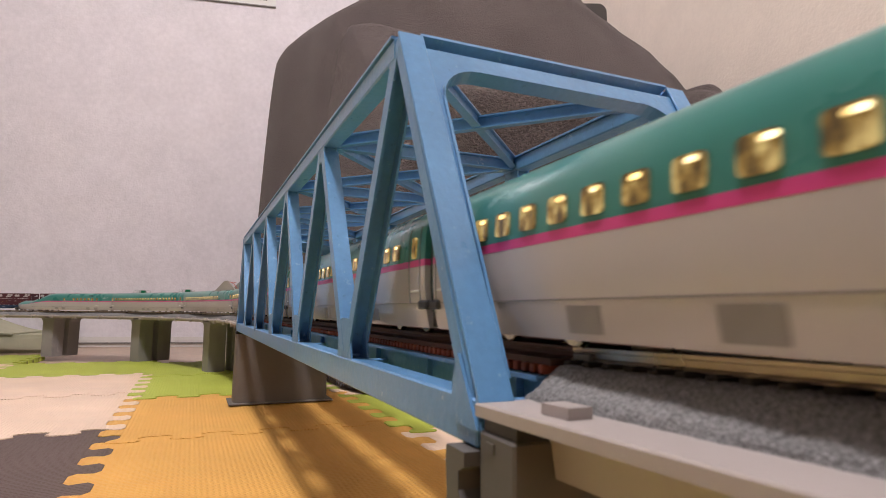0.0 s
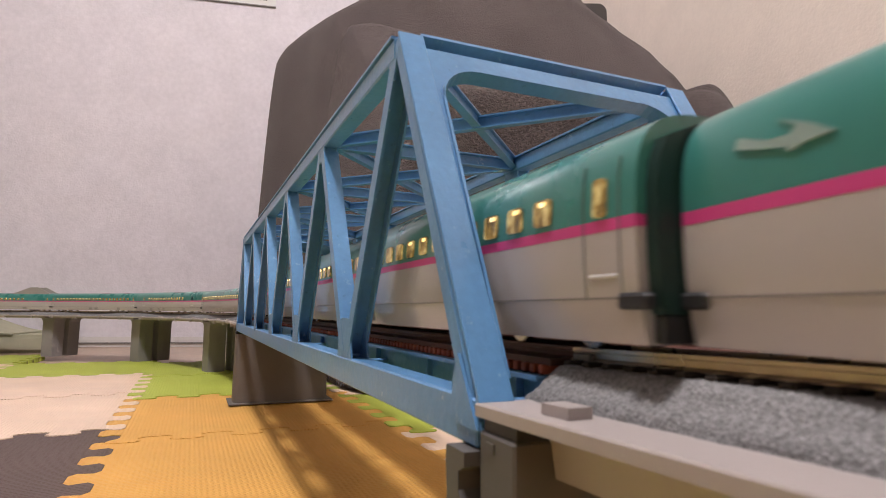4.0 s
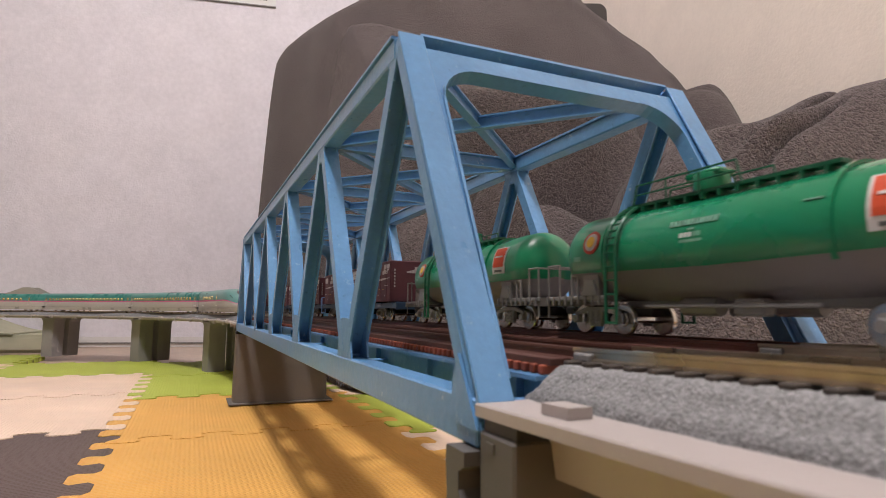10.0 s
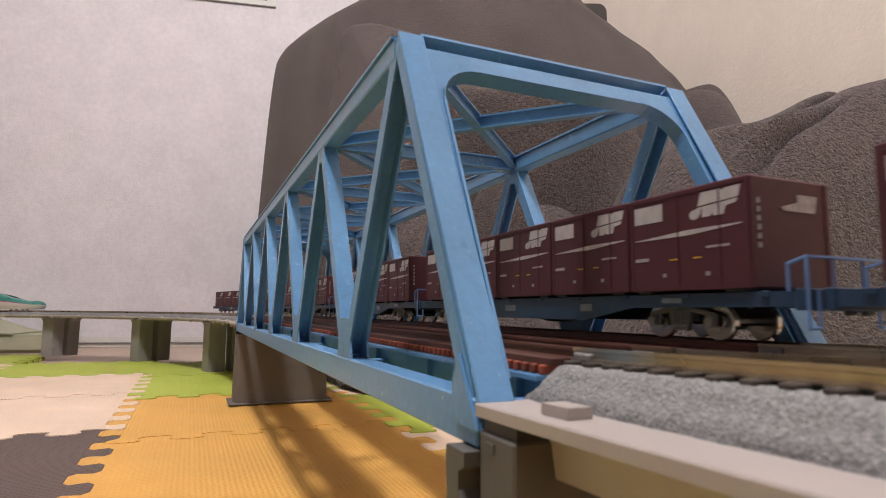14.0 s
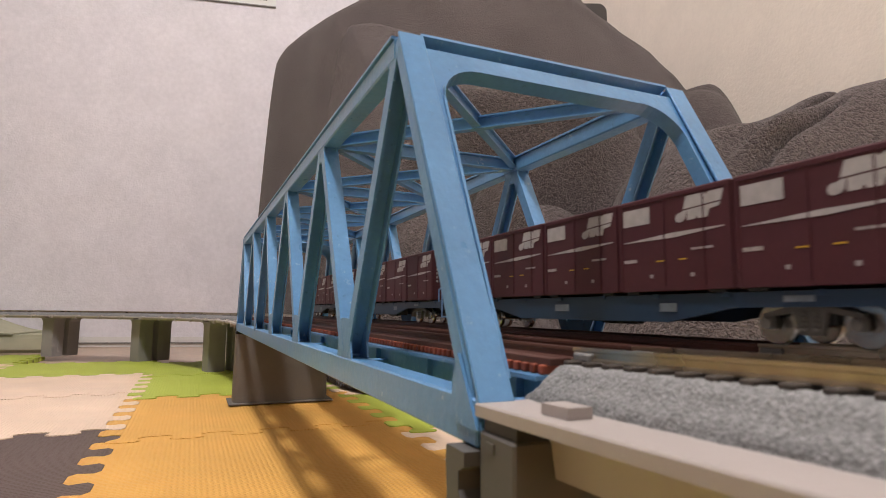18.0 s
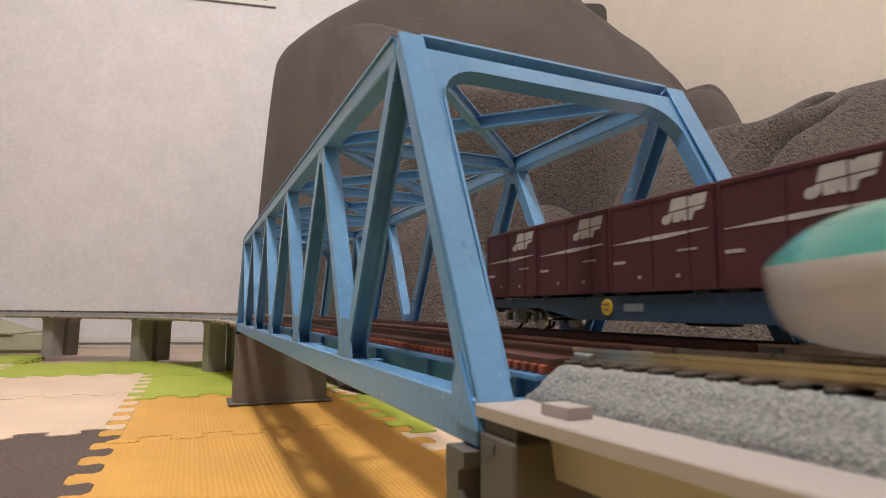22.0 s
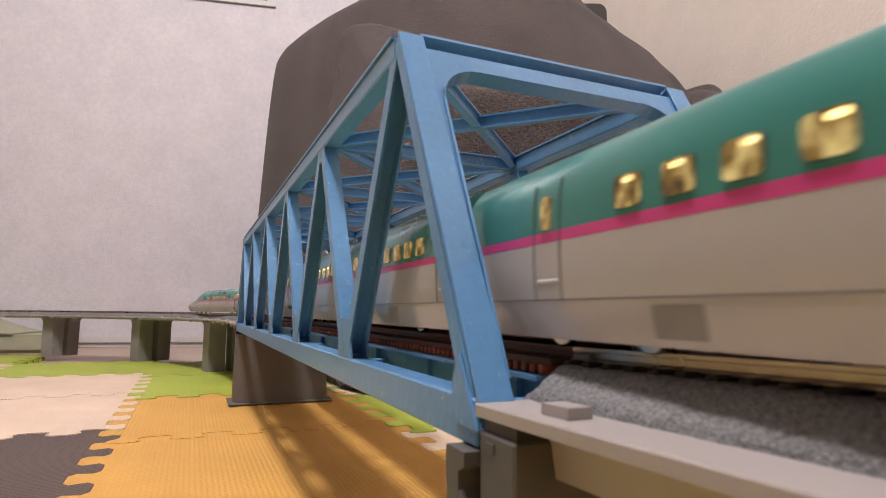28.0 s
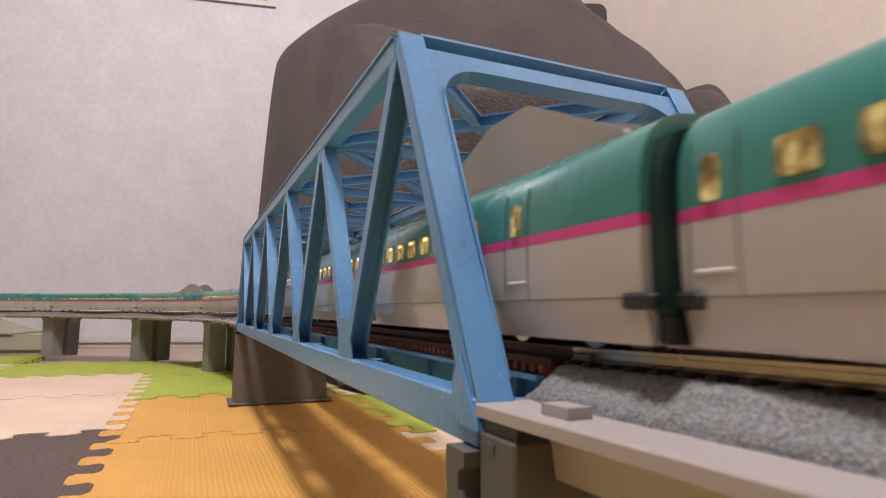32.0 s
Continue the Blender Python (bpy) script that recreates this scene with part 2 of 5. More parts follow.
def fleece_material(name, tone, scale, contrast, depth):
    m, nt, b = nodes_of(name)
    N, L = nt.nodes.new, nt.links.new
    tc = N("ShaderNodeTexCoord")
    big = N("ShaderNodeTexNoise")
    big.inputs["Scale"].default_value, big.inputs["Detail"].default_value = 7, 4
    L(tc.outputs["Object"], big.inputs["Vector"])
    tuft = N("ShaderNodeTexNoise")
    tuft.inputs["Scale"].default_value, tuft.inputs["Detail"].default_value, tuft.inputs["Distortion"].default_value = scale, 3, 1.0
    L(tc.outputs["Object"], tuft.inputs["Vector"])
    r1 = N("ShaderNodeMapRange")
    r1.inputs[1].default_value, r1.inputs[2].default_value, r1.inputs[3].default_value, r1.inputs[4].default_value = 0.3, 0.7, 0.86, 1.14
    L(big.outputs["Fac"], r1.inputs[0])
    # tuft tips lighter, pits darker: their light and shade is put into the colour
    r2 = N("ShaderNodeMapRange")
    r2.inputs[1].default_value, r2.inputs[2].default_value, r2.inputs[3].default_value, r2.inputs[4].default_value = 0.40, 0.60, 1 - contrast, 1 + contrast
    L(tuft.outputs["Fac"], r2.inputs[0])
    mu = N("ShaderNodeMath")
    mu.operation = "MULTIPLY"
    L(r1.outputs[0], mu.inputs[0])
    L(r2.outputs[0], mu.inputs[1])
    sc = N("ShaderNodeVectorMath")
    sc.operation = "SCALE"
    sc.inputs[0].default_value = (1.25 * tone, 1.0 * tone, 0.97 * tone)
    L(mu.outputs[0], sc.inputs["Scale"])
    L(sc.outputs[0], b.inputs["Base Color"])
    b.inputs["Roughness"].default_value, b.inputs["Specular IOR Level"].default_value = 0.95, 0.15
    b.inputs["Sheen Weight"].default_value, b.inputs["Sheen Roughness"].default_value = 0.24, 0.5
    b.inputs["Sheen Tint"].default_value = (0.8, 0.74, 0.72, 1)
    bp = N("ShaderNodeBump")
    bp.inputs["Strength"].default_value, bp.inputs["Distance"].default_value = 1.0, depth
    L(tuft.outputs["Fac"], bp.inputs["Height"])
    L(bp.outputs[0], b.inputs["Normal"])
    return m


M_BALLAST = ballast_material()
M_FLEECE = fleece_material("brown_grey_fleece", 0.068, 300, 0.24, 0.0042)
M_PILE = fleece_material("brown_grey_curly_pile", 0.094, 230, 0.32, 0.010)


# ---- mesh helpers ----
def part(name, bm, material, parent, label="", smooth=0.0):
    """Links a bmesh as one mesh object under a thing or a part; smooth: the angle in degrees below which edges are shaded round."""
    me = bpy.data.meshes.new(name)
    bm.normal_update()
    bm.to_mesh(me)
    bm.free()
    return part_of(name, me, material, parent, label, smooth)


def part_of(name, me, material, parent, label="", smooth=0.0):
    if material and not me.materials:
        me.materials.append(material)
    if smooth:
        me.polygons.foreach_set("use_smooth", [True] * len(me.polygons))
        me.set_sharp_from_angle(angle=radians(smooth))
    ob = new(name, me)
    if parent:
        ob.parent = parent
    if label:
        tagged(ob, label)
    return ob


def thing(name, label, category, group="", kind=""):
    """An empty that parents a thing's parts."""
    ob = new(name)
    ob.empty_display_size = 0.01
    return tagged(ob, label, category, group, kind)


def box(bm, x0, x1, y0, y1, z0, z1, bevel=0.0):
    """An axis-aligned box, its edges bevelled a little if asked."""
    ret = bmesh.ops.create_cube(bm, size=1)
    vs = ret["verts"]
    for v in vs:
        v.co = Vector((x0 + (v.co.x + 0.5) * (x1 - x0), y0 + (v.co.y + 0.5) * (y1 - y0), z0 + (v.co.z + 0.5) * (z1 - z0)))
    if bevel:
        es = list({e for v in vs for e in v.link_edges})
        bmesh.ops.bevel(bm, geom=es, offset=bevel, segments=1, affect="EDGES")
    return bm


def bar(bm, a, b, side, w, h, shift=0.0, bevel=0.0):
    """A bar from a to b; w wide along side, h along the third axis; shifted along side."""
    a, b, side = Vector(a), Vector(b), Vector(side).normalized()
    d = (b - a)
    third = d.cross(side).normalized()
    o = a + side * shift
    vs = []
    for base in (o, o + d):
        for i, j in ((-1, -1), (1, -1), (1, 1), (-1, 1)):
            vs.append(bm.verts.new(base + side * (i * w / 2) + third * (j * h / 2)))
    fs = [(3, 2, 1, 0), (4, 5, 6, 7), (0, 1, 5, 4), (1, 2, 6, 5), (2, 3, 7, 6), (3, 0, 4, 7)]
    made = [bm.faces.new([vs[i] for i in f]) for f in fs]
    bmesh.ops.recalc_face_normals(bm, faces=made)
    if bevel:
        es = list({e for f in made for e in f.edges})
        bmesh.ops.bevel(bm, geom=es, offset=bevel, segments=1, affect="EDGES")
    return bm


def prism(bm, poly, place, depth):
    """A flat outline of (u, v) pairs, placed by place(u, v, w) and thickened over w = 0..depth."""
    lo = [bm.verts.new(place(u, v, 0.0)) for u, v in poly]
    hi = [bm.verts.new(place(u, v, depth)) for u, v in poly]
    n = len(poly)
    fs = [bm.faces.new(lo[::-1]), bm.faces.new(hi)]
    for i in range(n):
        fs.append(bm.faces.new((lo[i], lo[(i + 1) % n], hi[(i + 1) % n], hi[i])))
    bmesh.ops.recalc_face_normals(bm, faces=fs)
    return bm


def loft(bm, rings, close=True, caps=True):
    """Joins rings of equal length."""
    rows = [[bm.verts.new(p) for p in r] for r in rings]
    n = len(rows[0])
    fs = []
    for a, b in zip(rows, rows[1:]):
        for i in range(n if close else n - 1):
            j = (i + 1) % n
            fs.append(bm.faces.new((a[i], a[j], b[j], b[i])))
    if caps:
        fs.append(bm.faces.new(rows[0][::-1]))
        fs.append(bm.faces.new(rows[-1]))
    bmesh.ops.recalc_face_normals(bm, faces=fs)
    return bm


def rod(bm, pts, r, sides=6):
    """A thin round rod through points."""
    pts = [Vector(p) for p in pts]
    for a, b in zip(pts, pts[1:]):
        d = (b - a).normalized()
        s = d.orthogonal().normalized()
        t = d.cross(s)
        ring = lambda o: [o + (s * math.cos(2 * math.pi * k / sides) + t * math.sin(2 * math.pi * k / sides)) * r for k in range(sides)]
        loft(bm, [ring(a - d * r * 0.4), ring(b + d * r * 0.4)])
    return bm


def disc(bm, c, axis, r, h, sides=20):
    """A round plate or wheel centred on c."""
    c, d = Vector(c), Vector(axis).normalized()
    s = d.orthogonal().normalized()
    t = d.cross(s)
    ring = lambda o, q: [o + (s * math.cos(2 * math.pi * k / sides) + t * math.sin(2 * math.pi * k / sides)) * q for k in range(sides)]
    loft(bm, [ring(c - d * h / 2, r * 0.94), ring(c - d * h / 2 * 0.7, r), ring(c + d * h / 2 * 0.7, r), ring(c + d * h / 2, r * 0.94)])
    return bm


def hbeam(bm, a, b, side, w, h, tf, tw):
    """An H section from a to b in one piece: flanges tf thick across side, h deep, joined by a web tw thick."""
    a, b, side = Vector(a), Vector(b), Vector(side).normalized()
    third = (b - a).cross(side).normalized()
    i, o, d, t = w / 2 - tf, w / 2, h / 2, tw / 2
    prof = [(-o, -d), (-i, -d), (-i, -t), (i, -t), (i, -d), (o, -d), (o, d), (i, d), (i, t), (-i, t), (-i, d), (-o, d)]
    loft(bm, [[p + side * u + third * v for u, v in prof] for p in (a, b)])
    return bm


def channel(bm, a, b, w, h, tf, tp):
    """A channel from a to b in a vertical plane, w across it and h deep: a plate on its upper face, two side flanges below."""
    a, b = Vector(a), Vector(b)
    side = Vector((1, 0, 0))
    third = (b - a).cross(side).normalized()
    if third.z < 0:
        third = -third
    o, i, d = w / 2, w / 2 - tf, h / 2
    prof = [(-o, -d), (-i, -d), (-i, d - tp), (i, d - tp), (i, -d), (o, -d), (o, d), (-o, d)]
    loft(bm, [[p + side * u + third * v for u, v in prof] for p in (a, b)])
    return bm


def nb():
    return bmesh.new()


# ---- the plan of the line ----
Z0 = 0.098            # underside of the bridge above the mats
ZR = Z0 + 0.0215      # top of the rails
X1, X2 = 0.0345, 0.097  # inner and outer track on the bridge
BL, BW, BH = 0.74, 0.1247, 0.1228
PB = BL / 6
Y0, R1, A1 = 0.85, 1.07, radians(66)  # far curve: start, radius, angle
YN = -0.13                            # near curve starts here
LOOP = 7.02


def plan():
    """Pieces of the inner track: (length, radius or 0). The near curve's radius closes the loop at its length."""
    xe = X1 - R1 + R1 * math.cos(A1)
    ye = Y0 + R1 * math.sin(A1)
    lo, hi = 0.40, 1.0
    for _ in range(60):
        rn = (lo + hi) / 2
        r3 = (xe - (X1 - 2 * rn)) / (1 + math.cos(A1))
        yb = ye - r3 * math.sin(A1)
        total = (Y0 - YN) + R1 * A1 + r3 * (math.pi - A1) + (yb - YN) + math.pi * rn
        lo, hi = (rn, hi) if total < LOOP else (lo, rn)
    return rn, r3, yb


RNEAR, R3, YB = plan()


def at(s, off=0.0):
    """The point and heading (angle left of +y) of the line s metres past the near bridge end; off: to the right. s runs along the inner track."""
    s = (s - YN) % LOOP
    p, a = Vector((X1, YN)), 0.0
    for length, r in ((Y0 - YN, 0), (R1 * A1, R1), (R3 * (math.pi - A1), R3), (YB - YN, 0), (math.pi * RNEAR, RNEAR)):
        q = min(s, length)
        d = Vector((-math.sin(a), math.cos(a)))
        if not r:
            p = p + d * q
        else:
            n = Vector((-math.cos(a), -math.sin(a)))
            c = p + n * r
            a += q / r
            p = c - Vector((-math.cos(a), -math.sin(a))) * r
        s -= q
        if s <= 1e-9:
            break
    return p + Vector((math.cos(a), math.sin(a))) * off, a


GAUGE = X2 - X1
OUTER = LOOP + 2 * math.pi * GAUGE


def outer_to_inner(s):
    """Converts a run along the outer track to that along the inner one."""
    s = (s - YN) % OUTER
    done = 0.0
    for length, r in ((Y0 - YN, 0), (R1 * A1, R1), (R3 * (math.pi - A1), R3), (YB - YN, 0), (math.pi * RNEAR, RNEAR)):
        big = length if not r else length * (r + GAUGE) / r
        if s <= big:
            return YN + done + s * length / big
        s -= big
        done += length
    return YN + done


def way(s):
    return at(s)[0]


# ---- floor, walls, ceiling ----
FN = 2.30   # far wall from the camera, along RN
RW = 1.02   # right wall, along RT
LW, BWALL, TOP = -2.3, -1.5, 2.4
EX = Vector((EYE[0], EYE[1], 0))


def room(u, v, z=0.0):
    """A point of the room: u along the far wall, v towards it, from the camera's foot."""
    return EX + RT * u + RN * v + Vector((0, 0, z))


def slab_of(name, u0, u1, v0, v1, z0, z1, mat, label, category):
    bm = nb()
    poly = [(u0, v0), (u1, v0), (u1, v1), (u0, v1)]
    prism(bm, poly, lambda u, v, w: room(u, v, z0 + w), z1 - z0)
    ob = part(name, bm, mat, None)
    return tagged(ob, label, category, kind="structure")


FZ = -0.012
slab_of("floor", LW, RW, BWALL, FN, FZ - 0.05, FZ, M_FLOOR, "pale wooden floor under the foam mats", "floor")
slab_of("wall_north", LW - 0.1, RW + 0.1, FN, FN + 0.1, FZ - 0.05, TOP, M_WALL, "pale grey embossed wallpaper wall", "wall")
slab_of("wall_east", RW, RW + 0.1, BWALL, FN, FZ - 0.05, TOP, M_WALLC, "cream embossed wallpaper wall, warmer in tone than the grey one", "wall")
# two walls added out of view, dark brown only to cut bounce light
slab_of("wall_west", LW - 0.1, LW, BWALL, FN, FZ - 0.05, TOP, M_DIM, "unseen dark brown wall on the left, keeps bounce light low", "wall")
slab_of("wall_south", LW - 0.1, RW + 0.1, BWALL - 0.1, BWALL, FZ - 0.05, TOP, M_DIM, "unseen dark brown wall behind the camera, keeps bounce light low", "wall")
slab_of("ceiling", LW - 0.1, RW + 0.1, BWALL - 0.1, FN + 0.1, TOP, TOP + 0.1, M_CEIL, "plain beige ceiling", "ceiling")
slab_of("baseboard", LW, RW, FN - 0.012, FN - 0.001, FZ + 0.001, 0.025, M_BASE, "white baseboard along the grey wall", "baseboard")
# thin darker line low on the baseboard
slab_of("trim", LW, RW, FN - 0.018, FN - 0.0125, 0.0015, 0.0055, M_SEAM, "thin grey strip along the baseboard", "trim")


def make_ceiling_lamp():
    t = thing("ceiling_lamp", "round white ceiling lamp, switched on", "lamp")
    t.location = LAMP + Vector((0, 0, 0.0))
    bm = nb()
    disc(bm, (0, 0, 0.115), (0, 0, 1), 0.24, 0.03, 40)
    part("housing", bm, M_CEIL, t, smooth=40)


make_ceiling_lamp()

# ---- foam mats ----
TS, TX, TY = 0.292, -0.129, 0.545


def mat_outline(nx):
    """Outline of a puzzle mat: square teeth of nx a side, alternately out and in, with a slight dovetail."""
    d, out = TS / nx, []
    h, w = d * 0.37, d * 0.10

    def edge(a, b):
        ux, uy = (b[0] - a[0]) / TS, (b[1] - a[1]) / TS
        px, py = uy, -ux
        run = [(0.0, 0.0), (0.0, h)]
        for k in range(1, nx):
            run += [(k * d + w, h), (k * d - w, -h)] if k % 2 else [(k * d + w, -h), (k * d - w, h)]
        run += [(TS - h, -h)]
        return [(a[0] + ux * s + px * q, a[1] + uy * s + py * q) for s, q in run]

    c = [(0, 0), (TS, 0), (TS, TS), (0, TS)]
    for i in range(4):
        out += edge(c[i], c[(i + 1) % 4])
    for _ in range(1):
        out = [p for (ax, ay), (bx, by) in zip(out, out[1:] + out[:1]) for p in ((ax * 0.78 + bx * 0.22, ay * 0.78 + by * 0.22), (ax * 0.22 + bx * 0.78, ay * 0.22 + by * 0.78))]
    m = TS / 2
    return [(m + (u - m) * 0.9988, m + (v - m) * 0.9988) for u, v in out]


def make_mats():
    """Puzzle mats in a checker of four colours."""
    outline = mat_outline(10)
    meshes = {}
    for k in EVA:
        bm = nb()
        prism(bm, outline, lambda u, v, w: Vector((u, v, w - 0.012)), 0.012)
        me = bpy.data.meshes.new("foam_mat")
        bm.to_mesh(me)
        bm.free()
        me.materials.append(EVA[k])
        meshes[k] = me
    colours = {
        (0, -1): "orange", (0, 0): "orange", (0, 1): "lime", (-1, -1): "brown", (-1, 0): "cream", (-1, 1): "cream", (-1, 2): "lime", (-2, 0): "cream",
        (0, 2): "lime", (1, 0): "lime", (1, -1): "cream", (1, 1): "cream", (-2, 2): "cream", (-2, 3): "lime", (-2, 1): "cream", (-2, -1): "brown", (-3, 2): "lime", (-3, 1): "cream"}
    cycle = ["cream", "orange", "lime", "brown"]
    for i in range(-4, 3):
        for j in range(-4, 4):
            if j == 3 and i > -2:
                continue
            k = colours.get((i, j), cycle[(i * 2 + j) % 4])
            ob = new("foam_mat", meshes[k])
            ob.location = (TX + i * TS, TY + j * TS + (0.2 * TS if i < 0 else -0.2 * TS if i > 0 else 0), 0.0009 * min(j, 2) - 0.0012 + random.uniform(-0.0003, 0.0002))
            tagged(ob, k + " foam puzzle mat with interlocking teeth, lying on the floor", "foam mat", "puzzle mats on the floor")


make_mats()


# ---- truss bridge ----
def make_bridge():
    t = thing("truss_bridge", "light blue painted double-track through truss bridge", "model bridge")
    t.location = (0, 0, Z0)
    top = lambda k: (k - 0.5) * PB
    CH, MW = 0.0106, 0.0084
    for x0, sg in ((0.0, 1), (BW, -1)):
        xm = x0 + sg * MW / 2
        # bottom chord: a box with a ledge on top
        bm = nb()
        box(bm, min(x0, x0 + sg * MW), max(x0, x0 + sg * MW), 0.0004, BL - 0.0004, 0, CH, 0.0006)
        part("bottom_chord", bm, M_BLUE, t)
        bm = nb()
        box(bm, min(x0, x0 + sg * MW), max(x0, x0 + sg * MW), top(1) + 0.0005, top(6) - 0.0005, BH - 0.0085, BH - 0.001, 0.0006)
        part("top_chord", bm, M_BLUE, t)
        bm = nb()
        box(bm, min(x0 - sg * 0.0008, x0 + sg * (MW + 0.0008)), max(x0 - sg * 0.0008, x0 + sg * (MW + 0.0008)), top(1) + 0.0022, top(6) - 0.0022, BH - 0.0008, BH + 0.0002)
        part("cap_plate", bm, M_BLUE, t)
        # diagonals: channels open on their underside, leaning alternately
        for k in range(1, 7):
            for end, yb in ((0, (k - 1) * PB), (1, k * PB)):
                if (k == 1 and end == 0) or (k == 6 and end == 1):
                    continue
                a, b = (xm, yb, CH * 0.6), (xm, top(k), BH - 0.004)
                bm = nb()
                channel(bm, a, b, MW - 0.0006, 0.0062, 0.0008, 0.0009)
                part("diagonal", bm, M_BLUE, t)
        # gusset plates on both faces at the nodes
        for k in range(1, 6):
            bm = nb()
            for off in (0.0004, MW - 0.0012):
                xx = x0 + sg * off
                prism(bm, [(k * PB - 0.0125, CH - 0.002), (k * PB + 0.0125, CH - 0.002), (k * PB + 0.0062, CH + 0.016), (k * PB - 0.0062, CH + 0.016)],
                      lambda u, v, w, xx=xx: Vector((xx + sg * w, u, v)), 0.0008)
            part("gusset", bm, M_BLUE, t)
        for k in range(1, 7):
            bm = nb()
            for off in (0.0004, MW - 0.0012):
                xx = x0 + sg * off
                ya, yc = (0.0085 if k > 1 else -0.002), (0.0085 if k < 6 else -0.002)
                prism(bm, [(top(k) - ya, BH - 0.007), (top(k) + yc, BH - 0.007), (top(k) + min(yc, 0.0052), BH - 0.0155), (top(k) - min(ya, 0.0052), BH - 0.0155)],
                      lambda u, v, w, xx=xx: Vector((xx + sg * w, u, v)), 0.0008)
            part("gusset", bm, M_BLUE, t)
        # inclined end posts with a front plate and a raised rim
        for near in (True, False):
            yb, yt = (0.002, top(1)) if near else (BL - 0.002, top(6))
            d = -1 if near else 1
            bm = nb()
            bar(bm, (xm, yb, 0.002), (xm, yt, BH - 0.002), (1, 0, 0), MW - 0.0008, 0.0062, 0, 0.0007)
            n = Vector((0, d * (BH - 0.003), abs(yt - yb))).normalized()
            p0, p1 = Vector((xm, yb, 0.008)) + n * 0.0036, Vector((xm, yt, BH - 0.0024)) + n * 0.0036
            bar(bm, p0, p1, (1, 0, 0), MW + 0.0006, 0.0011, 0, 0.0003)
            part("end_post", bm, M_BLUE, t)
            bm = nb()
            prism(bm, [(yb + d * 0.003, 0.004), (yb - d * 0.008, 0.004), (yb - d * 0.0104, CH - 0.0005), (yb - d * 0.0098, 0.0140), (yb - d * 0.0072, 0.0200)],
                  lambda u, v, w: Vector((x0 - sg * (0.0006 - w), u, v)), 0.0008)
            part("gusset", bm, M_BLUE, t)
    # portals: plates with round lower corners between the end posts
    for near in (True, False):
        yb, yt = (0.0, top(1)) if near else (BL, top(6))
        u = Vector((0, yb - yt, -BH)).normalized()
        n = Vector((0, -BH if near else BH, yt - yb if near else yb - yt))
        n = Vector((0, n.y, abs(yt - yb))).normalized()
        o = Vector((0, yt, BH))
        xl, xr, dep, rad = MW - 0.001, BW - MW + 0.001, 0.0150, 0.0155
        foot = BH * 1.0
        low = [(xl, foot), (xl + 0.0030, foot)]
        for k in range(9):
            a = math.pi / 2 * k / 8
            low.append((xl + rad * (1 - math.cos(a)) + 0.0040, dep + rad * (1 - math.sin(a))))
        for k in range(9):
            a = math.pi / 2 * (1 - k / 8)
            low.append((xr - rad * (1 - math.cos(a)) - 0.0040, dep + rad * (1 - math.sin(a))))
        low += [(xr - 0.0030, foot), (xr, foot)]
        poly = [(xl, 0.0072)] + low + [(xr, 0.0072)]
        bm = nb()
        prism(bm, poly, lambda a, q, w: o + u * q + Vector((a, 0, 0)) + n * (w + 0.0006), 0.0014)
        part("portal_plate", bm, M_BLUE, t)
        bm = nb()
        for (a0, q0), (a1, q1) in zip(low[1:], low[2:-1]):
            p0, p1 = o + u * q0 + Vector((a0, 0, 0)), o + u * q1 + Vector((a1, 0, 0))
            bar(bm, p0, p1 + (p1 - p0) * 0.04, n, 0.0058, 0.0009)
        part("portal_flange", bm, M_BLUE, t)
        bm = nb()
        e0, e1 = Vector((MW - 0.0002, 0, 0)), Vector((BW - MW + 0.0002, 0, 0))
        bar(bm, o + u * 0.0012 + e0 - n * 0.0012, o + u * 0.0012 + e1 - n * 0.0012, n, 0.0076, 0.0012)
        bar(bm, o + u * 0.0050 + e0 - n * 0.0045, o + u * 0.0050 + e1 - n * 0.0045, n, 0.0010, 0.0066)
        part("portal_cap", bm, M_BLUE, t)
    # top laterals: cross struts and crossed braces
    for k in range(1, 7):
        if 1 < k < 6:
            bm = nb()
            a, b = (MW - 0.001, top(k), BH - 0.0038), (BW - MW + 0.001, top(k), BH - 0.0038)
            hbeam(bm, a, b, (0, 0, 1), 0.0072, 0.0052, 0.0008, 0.0009)
            part("cross_strut", bm, M_BLUE, t)
        if k < 6:
            for i, (xa, xb) in enumerate(((MW, BW - MW), (BW - MW, MW))):
                bm = nb()
                dz = 0.0006 * i
                a, b = (xa, top(k) + 0.003, BH - 0.0032 - dz), (xb, top(k + 1) - 0.003, BH - 0.0032 - dz)
                hbeam(bm, a, b, (0, 0, 1), 0.0062, 0.0042, 0.0008, 0.0008)
                part("lateral_brace", bm, M_BLUE, t)
    # floor beams and stringers with stiffeners
    for k in range(7):
        bm = nb()
        y = min(max(k * PB, 0.004), BL - 0.004)
        box(bm, MW - 0.0005, BW - MW + 0.0005, y - 0.0025, y + 0.0025, 0.0006, 0.0095, 0.0004)
        part("floor_beam", bm, M_BLUE, t)
    for xs in (X1 - 0.0150, X1 + 0.0130, X2 - 0.0130, X2 + 0.0150):
        bm = nb()
        box(bm, xs - 0.0008, xs + 0.0008, 0.001, BL - 0.001, 0.0008, 0.0138)
        box(bm, xs - 0.0040, xs + 0.0032, 0.001, BL - 0.001, 0.0138, 0.0149)
        part("stringer", bm, M_BLUE, t)
        for q in range(13):
            bm = nb()
            y = 0.012 + q * (BL - 0.024) / 12
            box(bm, xs - 0.0028, xs + 0.0028, y - 0.0006, y + 0.0006, 0.0014, 0.0137)
            part("stiffener", bm, M_BLUE, t)
